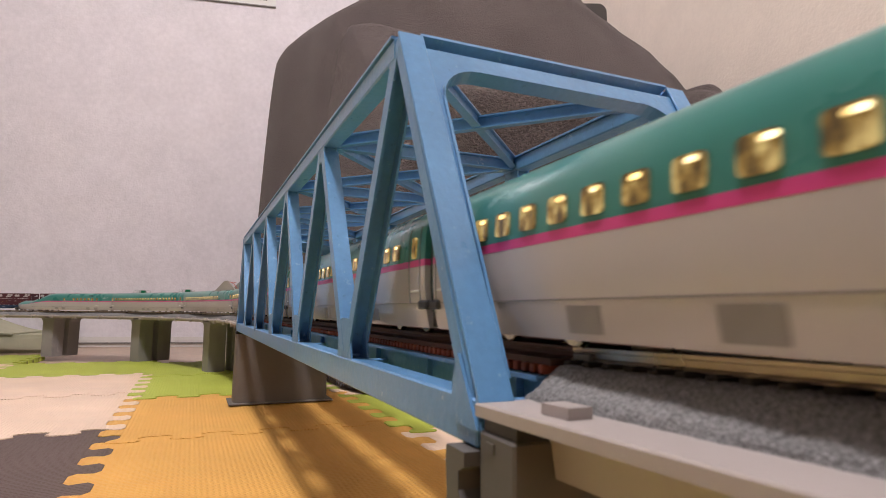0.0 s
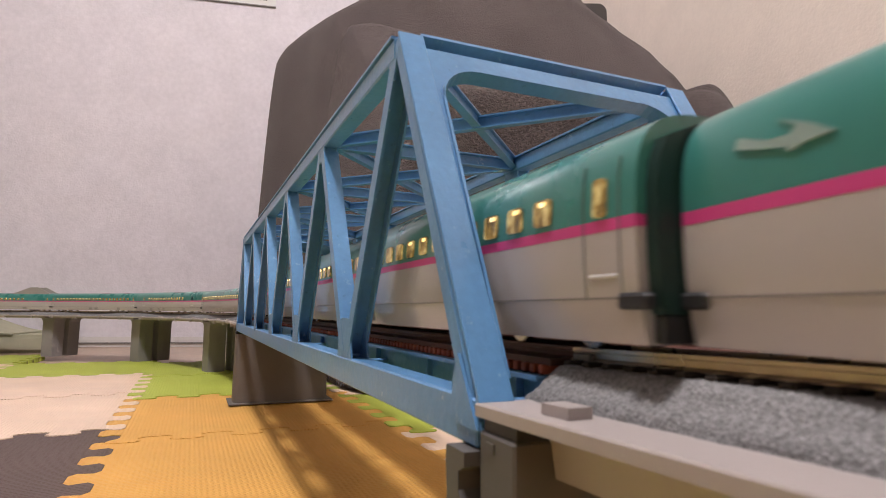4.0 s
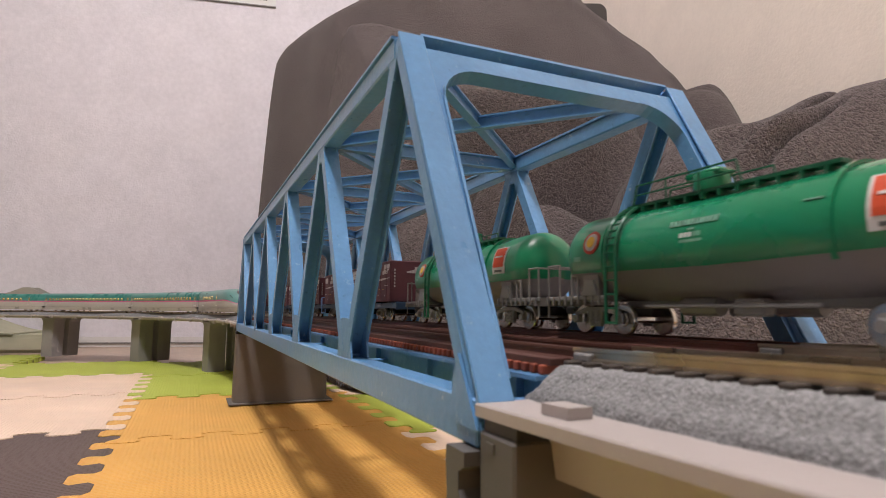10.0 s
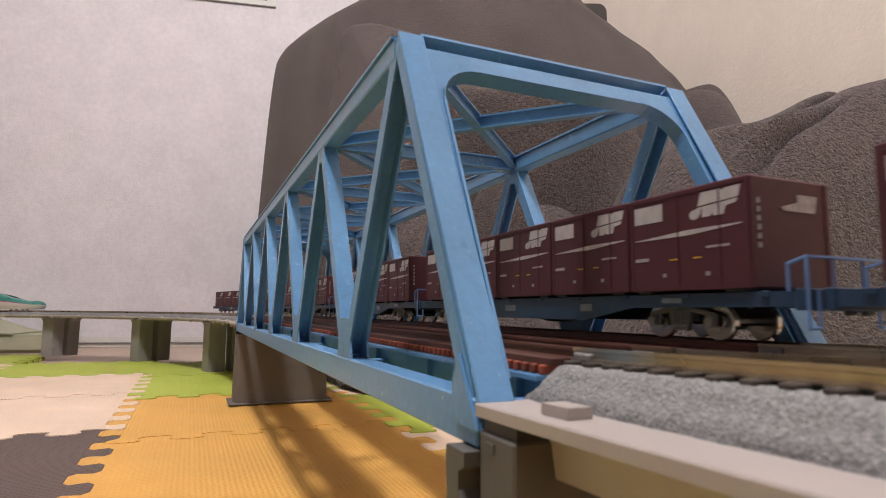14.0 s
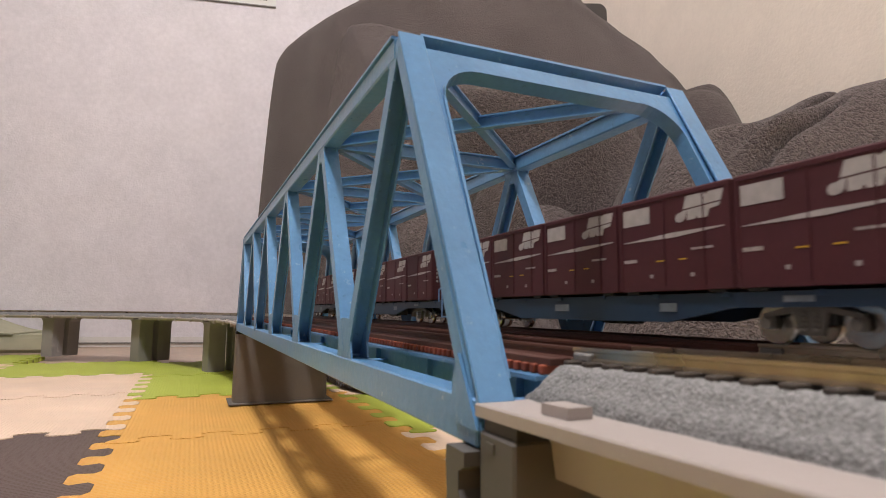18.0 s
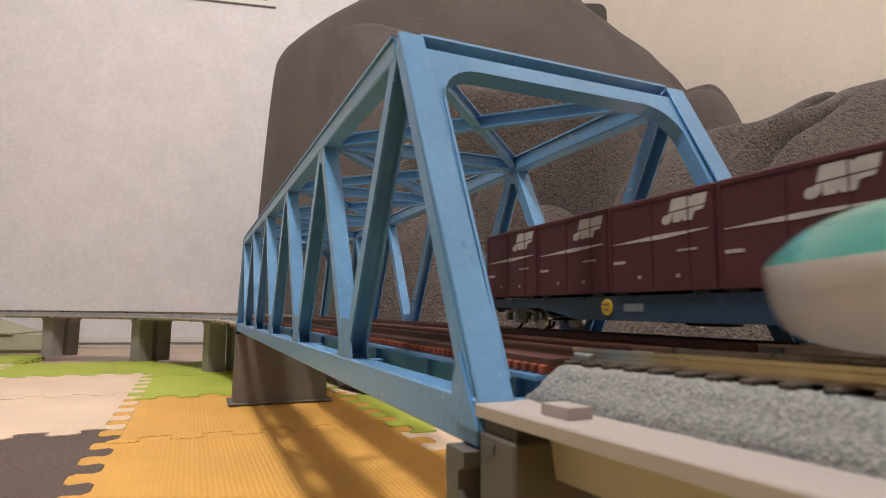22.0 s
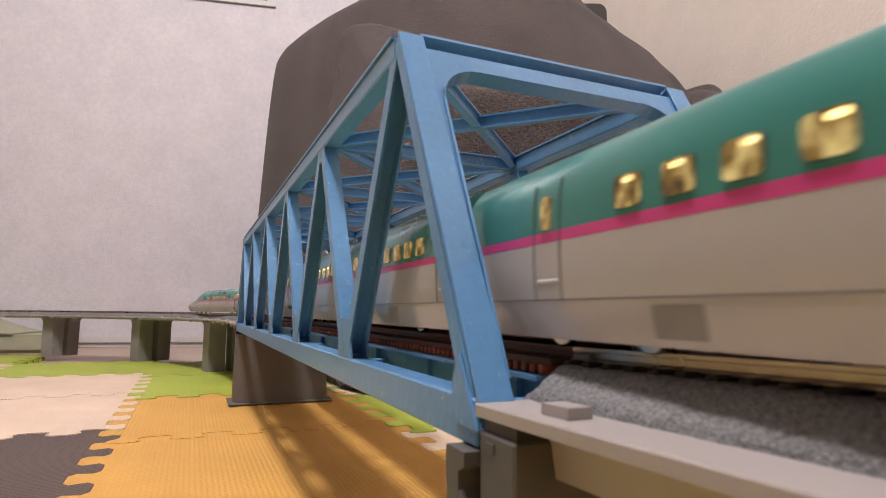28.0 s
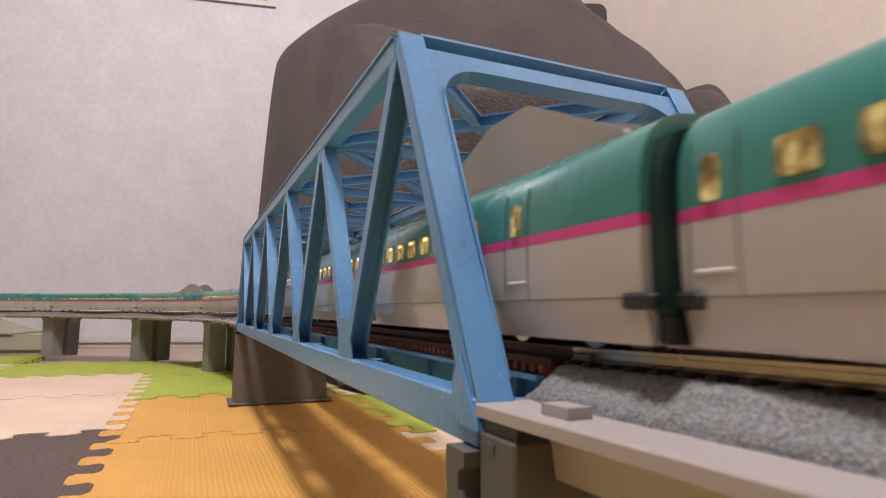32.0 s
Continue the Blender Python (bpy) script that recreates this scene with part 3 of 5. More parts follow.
    # rails, guard rails and red ties on the bridge
    bm = nb()
    box(bm, -0.0164, 0.0164, -0.0010, 0.0010, -0.0003, 0.0020, 0.0003)
    tie = bpy.data.meshes.new("tie")
    bm.to_mesh(tie)
    bm.free()
    tie.materials.append(M_TIERED)
    for xc in (X1, X2):
        bm = nb()
        box(bm, xc - 0.0150, xc + 0.0150, 0.0005, BL - 0.0005, 0.01715, 0.0188)
        part("tie_strip", bm, M_DECKRED, t)
        if xc == X1:
            for q in range(190):
                ob = new("tie", tie)
                ob.parent = t
                ob.location = (xc, 0.003 + q * (BL - 0.006) / 189, 0.0153)
        else:
            bm = nb()
            for q in range(190):
                y = 0.003 + q * (BL - 0.006) / 189
                bar(bm, (xc - 0.0164, y, 0.0161), (xc + 0.0164, y, 0.0161), (0, 1, 0), 0.0020, 0.0022)
            tagged(part("ties", bm, M_TIERED, t), kind="stuff")
        for dx in (-0.0088, 0.0088):
            bm = nb()
            rail_profile(bm, [Vector((xc + dx, y, 0.0185)) for y in (-0.0005, BL + 0.0005)], [Vector((1, 0, 0))] * 2, 0.0030)
            part("rail", bm, M_RUSTRAIL, t, "rust-brown painted rail")
        for dx in (-0.0045, 0.0045):
            bm = nb()
            box(bm, xc + dx - 0.0004, xc + dx + 0.0004, 0.006, BL - 0.006, 0.0185, 0.0203)
            part("guard_rail", bm, M_DECKRED, t)
    # bearing shoes
    for x in (0.0045, BW - 0.0045):
        for y in (BL - 0.006,):
            bm = nb()
            box(bm, x - 0.006, x + 0.006, y - 0.006, y + 0.006, -0.004, -0.0002, 0.0008)
            part("bearing", bm, M_BLACK, t)
    return t


def rail_profile(bm, pts, rights, h):
    """A rail with head, web and foot along points; rights: unit vectors to the right at each point."""
    prof = [(-0.0011, 0), (0.0011, 0), (0.0011, 0.12), (0.0003, 0.25), (0.0003, 0.68), (0.0006, 0.74), (0.0006, 1), (-0.0006, 1), (-0.0006, 0.74), (-0.0003, 0.68), (-0.0003, 0.25), (-0.0011, 0.12)]
    loft(bm, [[p + r * a + Vector((0, 0, b * h)) for a, b in prof] for p, r in zip(pts, rights)])


make_bridge()


# ---- viaduct ----
def stations(s0, s1, step):
    n = max(1, int(math.ceil((s1 - s0) / step)))
    return [s0 + (s1 - s0) * k / n for k in range(n + 1)]


def settle(s):
    """How the last viaduct piece before the bridge lies off the plan: a little to the right, and rising from the bridge's seat."""
    d = LOOP - s
    if d < 0 or d > 0.30:
        return Vector((0, 0, 0))
    back = 1 - float(sstep(0.12, 0.30, d))
    return Vector((0.0024 * (d / 0.07) ** 1.4 * back, 0, 0.0012 * (d / 0.07) * back))


def sstep(a, b, x):
    q = np.clip((x - a) / (b - a), 0, 1)
    return q * q * (3 - 2 * q)


def strip(bm, ss, prof):
    """Sweeps a closed outline of (offset right of the inner track, height) along the line."""
    rings = []
    for s in ss:
        p0, a = at(s)
        r = Vector((math.cos(a), math.sin(a), 0))
        o0 = Vector((p0.x, p0.y, 0)) + settle(s)
        rings.append([o0 + r * o + Vector((0, 0, z)) for o, z in prof])
    loft(bm, rings)


SLAB_L, SLAB_R = -X1 - 0.0008, GAUGE + 0.037   # slab edges from the inner track
ZS = Z0 + 0.0100                            # slab top


def bed(bm, ss, c, fine):
    """A ballast bed round the track at offset c, its slopes uneven."""
    prof = [(-0.0228, ZS - 0.0002), (-0.0222, ZS + 0.0020), (-0.0172, ZS + 0.0070), (-0.0158, ZS + 0.0080), (-0.010, ZS + 0.0078), (0.0, ZS + 0.0076), (0.010, ZS + 0.0078), (0.0158, ZS + 0.0080), (0.0172, ZS + 0.0070), (0.0222, ZS + 0.0020), (0.0228, ZS - 0.0002)]
    if fine:
        more = []
        for (a, b), (c2, d) in zip(prof, prof[1:]):
            m = max(1, int(math.hypot(c2 - a, d - b) / 0.0011))
            more += [(a + (c2 - a) * k / m, b + (d - b) * k / m) for k in range(m)]
        prof = more + [prof[-1]]
    rings = []
    for i, s in enumerate(ss):
        p0, a = at(s)
        r = Vector((math.cos(a), math.sin(a), 0))
        e = min(s % LOOP if s < 1 else 9, (LOOP + 0.0036 - s) if s > LOOP - 1 else 9)
        drop = max(0.0, 1 - max(e, 0) / 0.009) if fine else 0.0
        ring = []
        for o, z in prof:
            q = Vector((p0.x, p0.y, 0)) + r * (o * (1 - 0.10 * drop) + c) + Vector((0, 0, z))
            low = settle(s)
            if fine:
                k = noise.noise(q * 700) * 0.00035 + noise.noise(q * 200) * 0.0002
                q += Vector((0, 0, k)) + r * (k * (-1 if o < 0 else 1))
                q.z = ZS - 0.0002 + (q.z - ZS) * (1 - 0.85 * drop * drop)
            ring.append(q + low)
        rings.append(ring)
    loft(bm, rings)


def make_viaduct():
    """The double-track viaduct in segments that end at the piers, right round the loop but for the bridge."""
    cuts = [0.7415, 0.94, 1.185, 1.525, 1.845, 2.205, 2.55, 2.95, 3.4, 3.9, 4.4, 4.9, 5.4, 5.9, 6.35, 6.72, LOOP - 0.0002]
    tie_bm = nb()
    box(tie_bm, -0.0140, 0.0140, -0.0013, 0.0013, 0, 0.0024, 0.0003)
    tie = bpy.data.meshes.new("tie")
    tie_bm.to_mesh(tie)
    tie_bm.free()
    tie.materials.append(M_TIE)
    for s0, s1 in zip(cuts, cuts[1:]):
        near = s1 > LOOP - 0.01
        seen = s0 < 2.3 or near
        t = thing("viaduct_segment", "grey double-track model viaduct with ballasted track on top", "model viaduct", "viaduct segments of the loop")
        ss = stations(s0 + 0.0004, s1 - 0.0004, 0.012 if near else 0.03 if seen else 0.06)
        bm = nb()
        L, R = SLAB_L, SLAB_R
        strip(bm, ss, [(L, ZS - 0.0028), (L, ZS - 0.0004), (L + 0.0004, ZS), (R - 0.0004, ZS), (R, ZS - 0.0004), (R, ZS - 0.0028)])
        part("slab", bm, M_SLAB, t, smooth=30)
        bm = nb()
        g0 = s0 + (0.012 if not near else 0.002)
        g1 = s1 - (0.012 if not near else 0.0150)
        strip(bm, stations(g0, g1, 0.03 if seen else 0.06), [(L + 0.0095, ZS - 0.0132), (L + 0.008, ZS - 0.0028), (R - 0.008, ZS - 0.0028), (R - 0.0095, ZS - 0.0132)] if near else [(L + 0.024, ZS - 0.0075), (L + 0.023, ZS - 0.0028), (R - 0.023, ZS - 0.0028), (R - 0.024, ZS - 0.0075)])
        part("girder", bm, M_SLAB, t, smooth=30)
        # small lugs on the slab's edge and brackets below it
        s = s0 + 0.03 if not near else s1 - 0.0215
        while (s < s1 if not near else s > s0 + 0.01):
            for o, sg in ((L, 1), (R, -1)):
                bm = nb()
                ss2 = [s - 0.0062, s + 0.0022] if near else [s - 0.006, s + 0.006]
                strip(bm, ss2, [(o + sg * 0.0042, ZS + 0.0001), (o + sg * 0.0042, ZS + 0.0022), (o + sg * 0.0095, ZS + 0.0022), (o + sg * 0.0095, ZS + 0.0001)])
                part("lug", bm, M_SLAB, t)
                if seen and not near:
                    bm = nb()
                    strip(bm, [s - 0.002, s + 0.002], [(o - sg * 0.0008, ZS - 0.0075), (o - sg * 0.0008, ZS - 0.001), (o + sg * 0.004, ZS - 0.001), (o + sg * 0.004, ZS - 0.0075)])
                    part("bracket", bm, M_SLAB, t)
            s += 0.085 if not near else -0.085
        for c in (0.0, GAUGE):
            bm = nb()
            if near:
                bed(bm, stations(s1 - 0.15, s1 + 0.0036, 0.0011), c, True)
                part("ballast", bm, M_BALLAST, t, smooth=60)
                bm = nb()
                bed(bm, stations(s0 + 0.0004, s1 - 0.1502, 0.03), c, False)
            else:
                bed(bm, ss, c, False)
            part("ballast", bm, M_BALLAST, t, smooth=30)
            for dx in (-0.0088, 0.0088):
                bm = nb()
                pts, rs = [], []
                for s in ss:
                    p0, a = at(s)
                    r = Vector((math.cos(a), math.sin(a), 0))
                    pts.append(Vector((p0.x, p0.y, ZR - 0.0030)) + r * (c + dx) + settle(s))
                    rs.append(r)
                rail_profile(bm, pts, rs, 0.0030)
                part("rail", bm, M_RAIL, t, smooth=40)
            if near:
                s = s1 - 0.004
                while s > s1 - 0.2:
                    p0, a = at(s)
                    ob = new("tie", tie)
                    ob.parent = t
                    low = settle(s)
                    ob.matrix_basis = pose(p0.x + c * math.cos(a) + low.x, p0.y + c * math.sin(a), ZR - 0.0052 + low.z, 0, 0, math.degrees(a))
                    s -= 0.0065
                # joiner clips at the bridge end
                for dx in (-0.0088, 0.0088):
                    bm = nb()
                    p0, a = at(s1 - 0.008)
                    box(bm, p0.x + c + dx - 0.0016, p0.x + c + dx + 0.0016, p0.y + 0.000, p0.y + 0.0065, ZR - 0.0030, ZR - 0.0010, 0.0004)
                    part("rail_joiner", bm, M_FRAME, t)
            else:
                bm = nb()
                n = int((s1 - s0) / 0.0152)
                for k in range(n):
                    p0, a = at(s0 + (k + 0.5) * (s1 - s0) / n)
                    r = Vector((math.cos(a), math.sin(a), 0))
                    m = Vector((p0.x, p0.y, ZR - 0.0042)) + r * c
                    bar(bm, m - r * 0.0140, m + r * 0.0140, (0, 0, 1), 0.002, 0.0034)
                ob = part("ties", bm, M_TIE, t)
                tagged(ob, kind="stuff")


def make_pier(s, off, heading_add=0.0):
    """A slim hollow-looking pillar that widens in a small arch under the slab."""
    p0, a = at(s, off)
    t = thing("viaduct_pier", "plain grey rectangular model viaduct pillar on the mat", "model pier", "viaduct pillars")
    t.matrix_basis = pose(p0.x, p0.y, 0, 0, 0, math.degrees(a))
    h = ZS - 0.0084
    bm = nb()
    prof = [(-0.0175, 0), (-0.0170, h - 0.012), (-0.0180, h - 0.006), (-0.0215, h - 0.002), (-0.0230, h), (0.0230, h), (0.0215, h - 0.002), (0.0180, h - 0.006), (0.0170, h - 0.012), (0.0175, 0)]
    prism(bm, prof, lambda u, v, w: Vector((w - 0.0175, u, v)), 0.035)
    bmesh.ops.bevel(bm, geom=[e for e in bm.edges if abs(e.verts[0].co.z - e.verts[1].co.z) > 0.03], offset=0.0015, segments=2, affect="EDGES")
    part("shaft", bm, M_GREY, t, smooth=40)
    bm = nb()
    box(bm, -0.0195, 0.0195, -0.0240, 0.0240, h + 0.0001, h + 0.0004 + 0.0, 0)
    part("cap", bm, M_GREY, t)
    bm = nb()
    box(bm, -0.003, 0.003, -0.0178, -0.0176, 0.004, h - 0.03)
    part("seam", bm, M_GREY, t)


def make_piers():
    for s in (1.185, 1.525, 1.845, 2.205, 2.55, 2.95, 3.4, 3.9, 4.4, 4.9, 5.4, 5.9, 6.35, 6.72):
        for off in (0.0065, GAUGE - 0.0075):
            make_pier(s, off)


def make_bridge_piers():
    # wide brown-grey pier under the far end
    t = thing("bridge_pier", "wide brown-grey pier with a base flange under the bridge end", "model pier")
    t.location = (BW / 2, BL + 0.004, 0)
    h = Z0 - 0.0042
    bm = nb()
    prof = []
    for k in range(24):
        a = 2 * math.pi * k / 24
        cx, cy = math.copysign(abs(math.cos(a)) ** 0.35, math.cos(a)), math.copysign(abs(math.sin(a)) ** 0.35, math.sin(a))
        prof.append((cx * 0.064, cy * 0.026))
    loft(bm, [[Vector((u * q, v * q, z)) for u, v in prof] for z, q in ((0.0025, 1.0), (h * 0.5, 0.99), (h, 0.98))])
    part("shaft", bm, M_PIER, t, smooth=40)
    bm = nb()
    box(bm, -0.0695, 0.0695, -0.031, 0.031, 0.0001, 0.0024, 0.0006)
    part("base_flange", bm, M_PIER, t)
    # near end: a pillar under the slab and a notched shoe under the bridge
    t = thing("slab_pier", "grey box pillar under the viaduct slab end", "model pier")
    t.location = (0.03, -0.014, 0)
    bm = nb()
    box(bm, -0.0305, 0.094, -0.0025, 0.0120, 0, ZS - 0.0055, 0.0006)
    part("shaft", bm, M_SHOE, t)
    # black strip in the recess between pillar and slab
    bm = nb()
    box(bm, -0.0295, 0.093, -0.0020, 0.0115, ZS - 0.0055, ZS - 0.0029)
    part("recess_strip", bm, M_BLACK, t)
    bm = nb()
    box(bm, -0.0309, -0.0304, 0.0050, 0.0085, ZS - 0.0092, ZS - 0.0072)
    part("mould_mark", bm, M_SHOE, t)
    t = thing("bridge_pier", "grey pier with a notched shoe under the bridge end, darkened for shade", "model pier")
    t.location = (BW / 2, 0.006, 0)
    h = Z0 - 0.0003
    bm = nb()
    prof = [(-0.0008, 0), (0.0098, 0), (0.0098, h - 0.017), (0.0082, h - 0.011), (0.0090, h - 0.0035), (0.0086, h), (-0.0008, h), (-0.0008, h - 0.003), (0.0022, h - 0.0045), (0.0022, h - 0.0085), (-0.0004, h - 0.012), (-0.0008, h - 0.0125), (0.0012, h - 0.0150), (0.0012, h - 0.0185), (-0.0008, h - 0.020)]
    prism(bm, prof, lambda u, v, w: Vector((-BW / 2 - 0.0035 + w, u - 0.006, v)), BW + 0.007)
    part("shaft", bm, M_SHOE, t)
    bm = nb()
    box(bm, -BW / 2 - 0.0038, -BW / 2 - 0.0034, -0.001, 0.0025, 0.02, h - 0.016)
    part("mould_line", bm, M_SHOE, t)


make_viaduct()
make_piers()
make_bridge_piers()


# ---- fleece blanket over a heap ----
CF = Vector((math.sin(YAW), math.cos(YAW)))
CR = Vector((math.cos(YAW), -math.sin(YAW)))


def fold(u, v, freq, amp, ph):
    """A soft ridge pattern."""
    return amp * np.sin(u * freq + 1.7 * np.sin(v * freq * 0.6 + ph) + ph) * np.sin(v * freq * 0.7 + ph * 2)


def layer_top(U):
    """Where the turned-over layer of pile ends on the slope."""
    return 1.238 - 0.16 * np.clip(U + 0.238, 0, 0.6) + 0.006 * np.sin(U * 23)


def roll_line(U):
    """How far the roll across the slope reaches, and where its crest lies."""
    return sstep(-0.10, 0.02, U) * sstep(0.33, 0.24, U), 1.050 + 0.020 * np.sin(U * 9 + 0.5)


def blanket_slack(U, V):
    """The cloth sags over its own folds: crests lean out over the creases below and beside them."""
    span, mid = roll_line(U)
    lower = 0.945 + 0.10 * np.sin(U * 8 + 2)
    reach = sstep(-0.10, 0.0, U) * sstep(0.34, 0.28, U)
    dv = -0.060 * np.exp(-((V - mid) / 0.030) ** 2) * span + 0.025 * np.exp(-((V - mid + 0.052) / 0.022) ** 2) * span
    dv = dv - 0.032 * np.exp(-((V - lower) / 0.024) ** 2) * reach
    du = 0.036 * np.exp(-((U - drape_line(V) - 0.004) / 0.018) ** 2) * sstep(0.90, 0.95, V) * sstep(1.12, 1.06, V)
    dv = dv - 0.030 * np.exp(-((V - 0.725 - 0.35 * (U - 0.35)) / 0.020) ** 2) * sstep(0.36, 0.44, U) - 0.030 * np.exp(-((V - 0.805 - 0.55 * (U - 0.45)) / 0.018) ** 2) * sstep(0.36, 0.44, U)
    return U + du, V + dv


def drape_line(V):
    """The crest of the fold that hangs at the heap's right."""
    return 0.315 + 0.45 * (1.05 - V)


def blanket_height(U, V):
    """Height of the blanket over the plan; U to the right and V away, from the camera's foot."""
    edge = -0.503 + 0.50 * np.clip(1.5 - V, 0, 1) - 0.2 * np.clip(V - 1.5, 0, 1)
    prof = np.interp(U, [-0.48, -0.455, -0.42, -0.36, -0.29, -0.20, -0.08, 0.05, 0.2, 0.30, 0.37, 0.435, 0.495, 0.54, 0.58, 0.65, 0.8, 1.0], [0.72, 0.785, 0.82, 0.86, 0.905, 0.975, 1.04, 1.06, 1.05, 1.00, 0.935, 0.875, 0.82, 0.755, 0.66, 0.56, 0.48, 0.43])
    left = sstep(0.0, 0.05, U - edge) ** 0.4
    front = 0.80 + 0.012 * np.sin(6 * U + 1)
    r = np.clip((V - front) / 0.50, 0, 1)
    rise = 0.87 * (0.92 * r + 0.08 * r * r) + 0.13 * sstep(1.28, 1.50, V)
    z = prof * left * rise * (1 - sstep(1.75, 2.0, V))
    # lower heap to the right, and a hump behind it
    z2 = (0.366 + 0.28 * (np.clip(U, 0.0, 0.95) - 0.35)) * (1 - sstep(0.10, 0.30, np.abs(V - 0.86))) * sstep(0.14, 0.33, U)
    d3 = np.sqrt(((U - 0.565) / 0.20) ** 2 + ((V - 1.28) / 0.26) ** 2)
    z3 = 0.615 * (1 - sstep(0.2, 1.5, d3))
    d4 = np.sqrt(((U - 0.375) / 0.085) ** 2 + ((V - 0.94) / 0.10) ** 2)
    z4 = 0.335 * (1 - sstep(0.2, 1.3, d4))
    z = np.maximum(np.maximum(np.maximum(z, z2), z3), z4)
    w = sstep(0.02, 0.25, z)
    f = fold(U, V, 13, 0.012, 0.4) + fold(U * 0.8 + V * 0.5, V - U * 0.4, 23, 0.008, 1.9) + fold(U, V * 1.3, 41, 0.004, 2.7)
    # the turned-over layer of pile: a thick lip, and a dark gap down its side
    top = layer_top(U)
    f = f + 0.045 * sstep(-0.006, 0.006, U + 0.238) * sstep(top + 0.006, top - 0.012, V) * (1 - 0.75 * sstep(-0.16, 0.10, U))
    f = f - 0.240 * np.exp(-((U + 0.250 + 0.03 * (1.20 - V)) / (0.011 + 0.05 * np.clip(1.20 - V, 0, 0.2))) ** 2) * sstep(1.235, 1.19, V)
    # long soft ridges down the smooth flank
    f = f + (0.050 * np.exp(-((U + 0.330 - 0.25 * (1.4 - V)) / 0.020) ** 2) + 0.038 * np.exp(-((U + 0.390 - 0.40 * (1.4 - V)) / 0.018) ** 2)) * sstep(1.38, 1.30, V)
    f = f + 0.026 * np.exp(-((V - 1.33 - 0.12 * np.sin(U * 5 + 0.6)) / 0.022) ** 2) * sstep(-0.20, -0.05, U)
    # a thick roll across the slope with a deep crease under it
    span, mid = roll_line(U)
    f = f + (0.065 * np.exp(-((V - mid) / 0.026) ** 2) - 0.150 * np.exp(-((V - mid + 0.050) / 0.020) ** 2)) * span
    f = f + 0.055 * (np.exp(-((V - 0.945 - 0.10 * np.sin(U * 8 + 2)) / 0.022) ** 2) - np.exp(-((V - 0.905 - 0.10 * np.sin(U * 8 + 2)) / 0.018) ** 2)) * sstep(-0.10, 0.0, U) * sstep(0.34, 0.28, U)
    # a fold hanging beside it, and the slack behind
    along = sstep(0.90, 0.95, V) * sstep(1.12, 1.06, V)
    q = U - drape_line(V)
    f = f + (0.060 * np.exp(-(q / 0.020) ** 2) - 0.170 * sstep(0.010, 0.035, q) * sstep(0.20, 0.12, q)) * along
    # slack creases over the lower heap
    f = f + (0.022 * np.sin(15 * U + 20 * V) * np.sin(9 * U - 13 * V + 0.8) - 0.060 * np.exp(-((V - 0.70 - 0.35 * (U - 0.35)) / 0.016) ** 2) - 0.055 * np.exp(-((V - 0.78 - 0.55 * (U - 0.45)) / 0.014) ** 2)) * sstep(0.30, 0.42, U) * sstep(1.0, 0.9, V)
    return np.maximum(z + f * w, 0.0)


def make_blanket():
    u = np.arange(-0.75, 1.36, 0.0058)
    v = np.arange(0.14, 2.05, 0.0058)
    U, V = np.meshgrid(u, v, indexing="ij")
    Z = blanket_height(U, V)
    US, VS = blanket_slack(U, V)
    X = EYE[0] + CR.x * US + CF.x * VS
    Y = EYE[1] + CR.y * US + CF.y * VS
    # clear of the line: nothing within the viaduct's edge
    lim = np.where(Y < Y0, X - (X2 + 0.128 - 0.066 * sstep(0.58, 0.84, Y)), np.hypot(X - (X1 - R1), Y - Y0) - (R1 + GAUGE + 0.062))
    Z = Z * sstep(0.0, 0.10, lim)
    rt, rn = (X - EYE[0]) * RT.x + (Y - EYE[1]) * RT.y, (X - EYE[0]) * RN.x + (Y - EYE[1]) * RN.y
    Z = Z + 0.001
    # it hangs straight down before the walls
    Z = Z * sstep(0.0, 0.05, RW - 0.02 - rt) * sstep(0.0, 0.05, FN - 0.03 - rn)
    ok = Z > 0.004
    idx = -np.ones(U.shape, int)
    quad = ok[:-1, :-1] & ok[1:, :-1] & ok[1:, 1:] & ok[:-1, 1:]
    used = np.zeros(U.shape, bool)
    used[:-1, :-1] |= quad
    used[1:, :-1] |= quad
    used[1:, 1:] |= quad
    used[:-1, 1:] |= quad
    idx[used] = np.arange(used.sum())
    co = np.stack([X[used], Y[used], Z[used]], 1)
    i, j = np.nonzero(quad)
    faces = np.stack([idx[i, j], idx[i + 1, j], idx[i + 1, j + 1], idx[i, j + 1]], 1)
    me = bpy.data.meshes.new("fleece_blanket")
    me.from_pydata(co.tolist(), [], faces.tolist())
    me.polygons.foreach_set("use_smooth", [True] * len(me.polygons))
    me.materials.append(M_FLEECE)
    me.materials.append(M_PILE)
    # the smooth side shows at the top and on the outer flank, the curly pile on the turned-over layer
    pile = ((U > -0.262 - 0.08 * np.clip(1.20 - V, 0, 0.2)) & (V < layer_top(U)) & ~((U > drape_line(V) + 0.02) & (V > 1.00))) | ((U > 0.32) & (V < 1.0)) | (U > 0.66)
    me.polygons.foreach_set("material_index", pile[i, j].astype(np.int32))
    ob = new("fleece_blanket", me)
    tagged(ob, "dark grey-brown fleece blanket draped like a mountain over a heap", "blanket")


make_blanket()


# ---- bullet train ----
# car space: x to the right, y forward, z up from the rail tops, origin at the car's middle
SP, NC = 0.3125, 0.336     # pitch of a middle car, length of an end car
HW, ZB, ZT, ZM = 0.0222, 0.0026, 0.0458, 0.0210


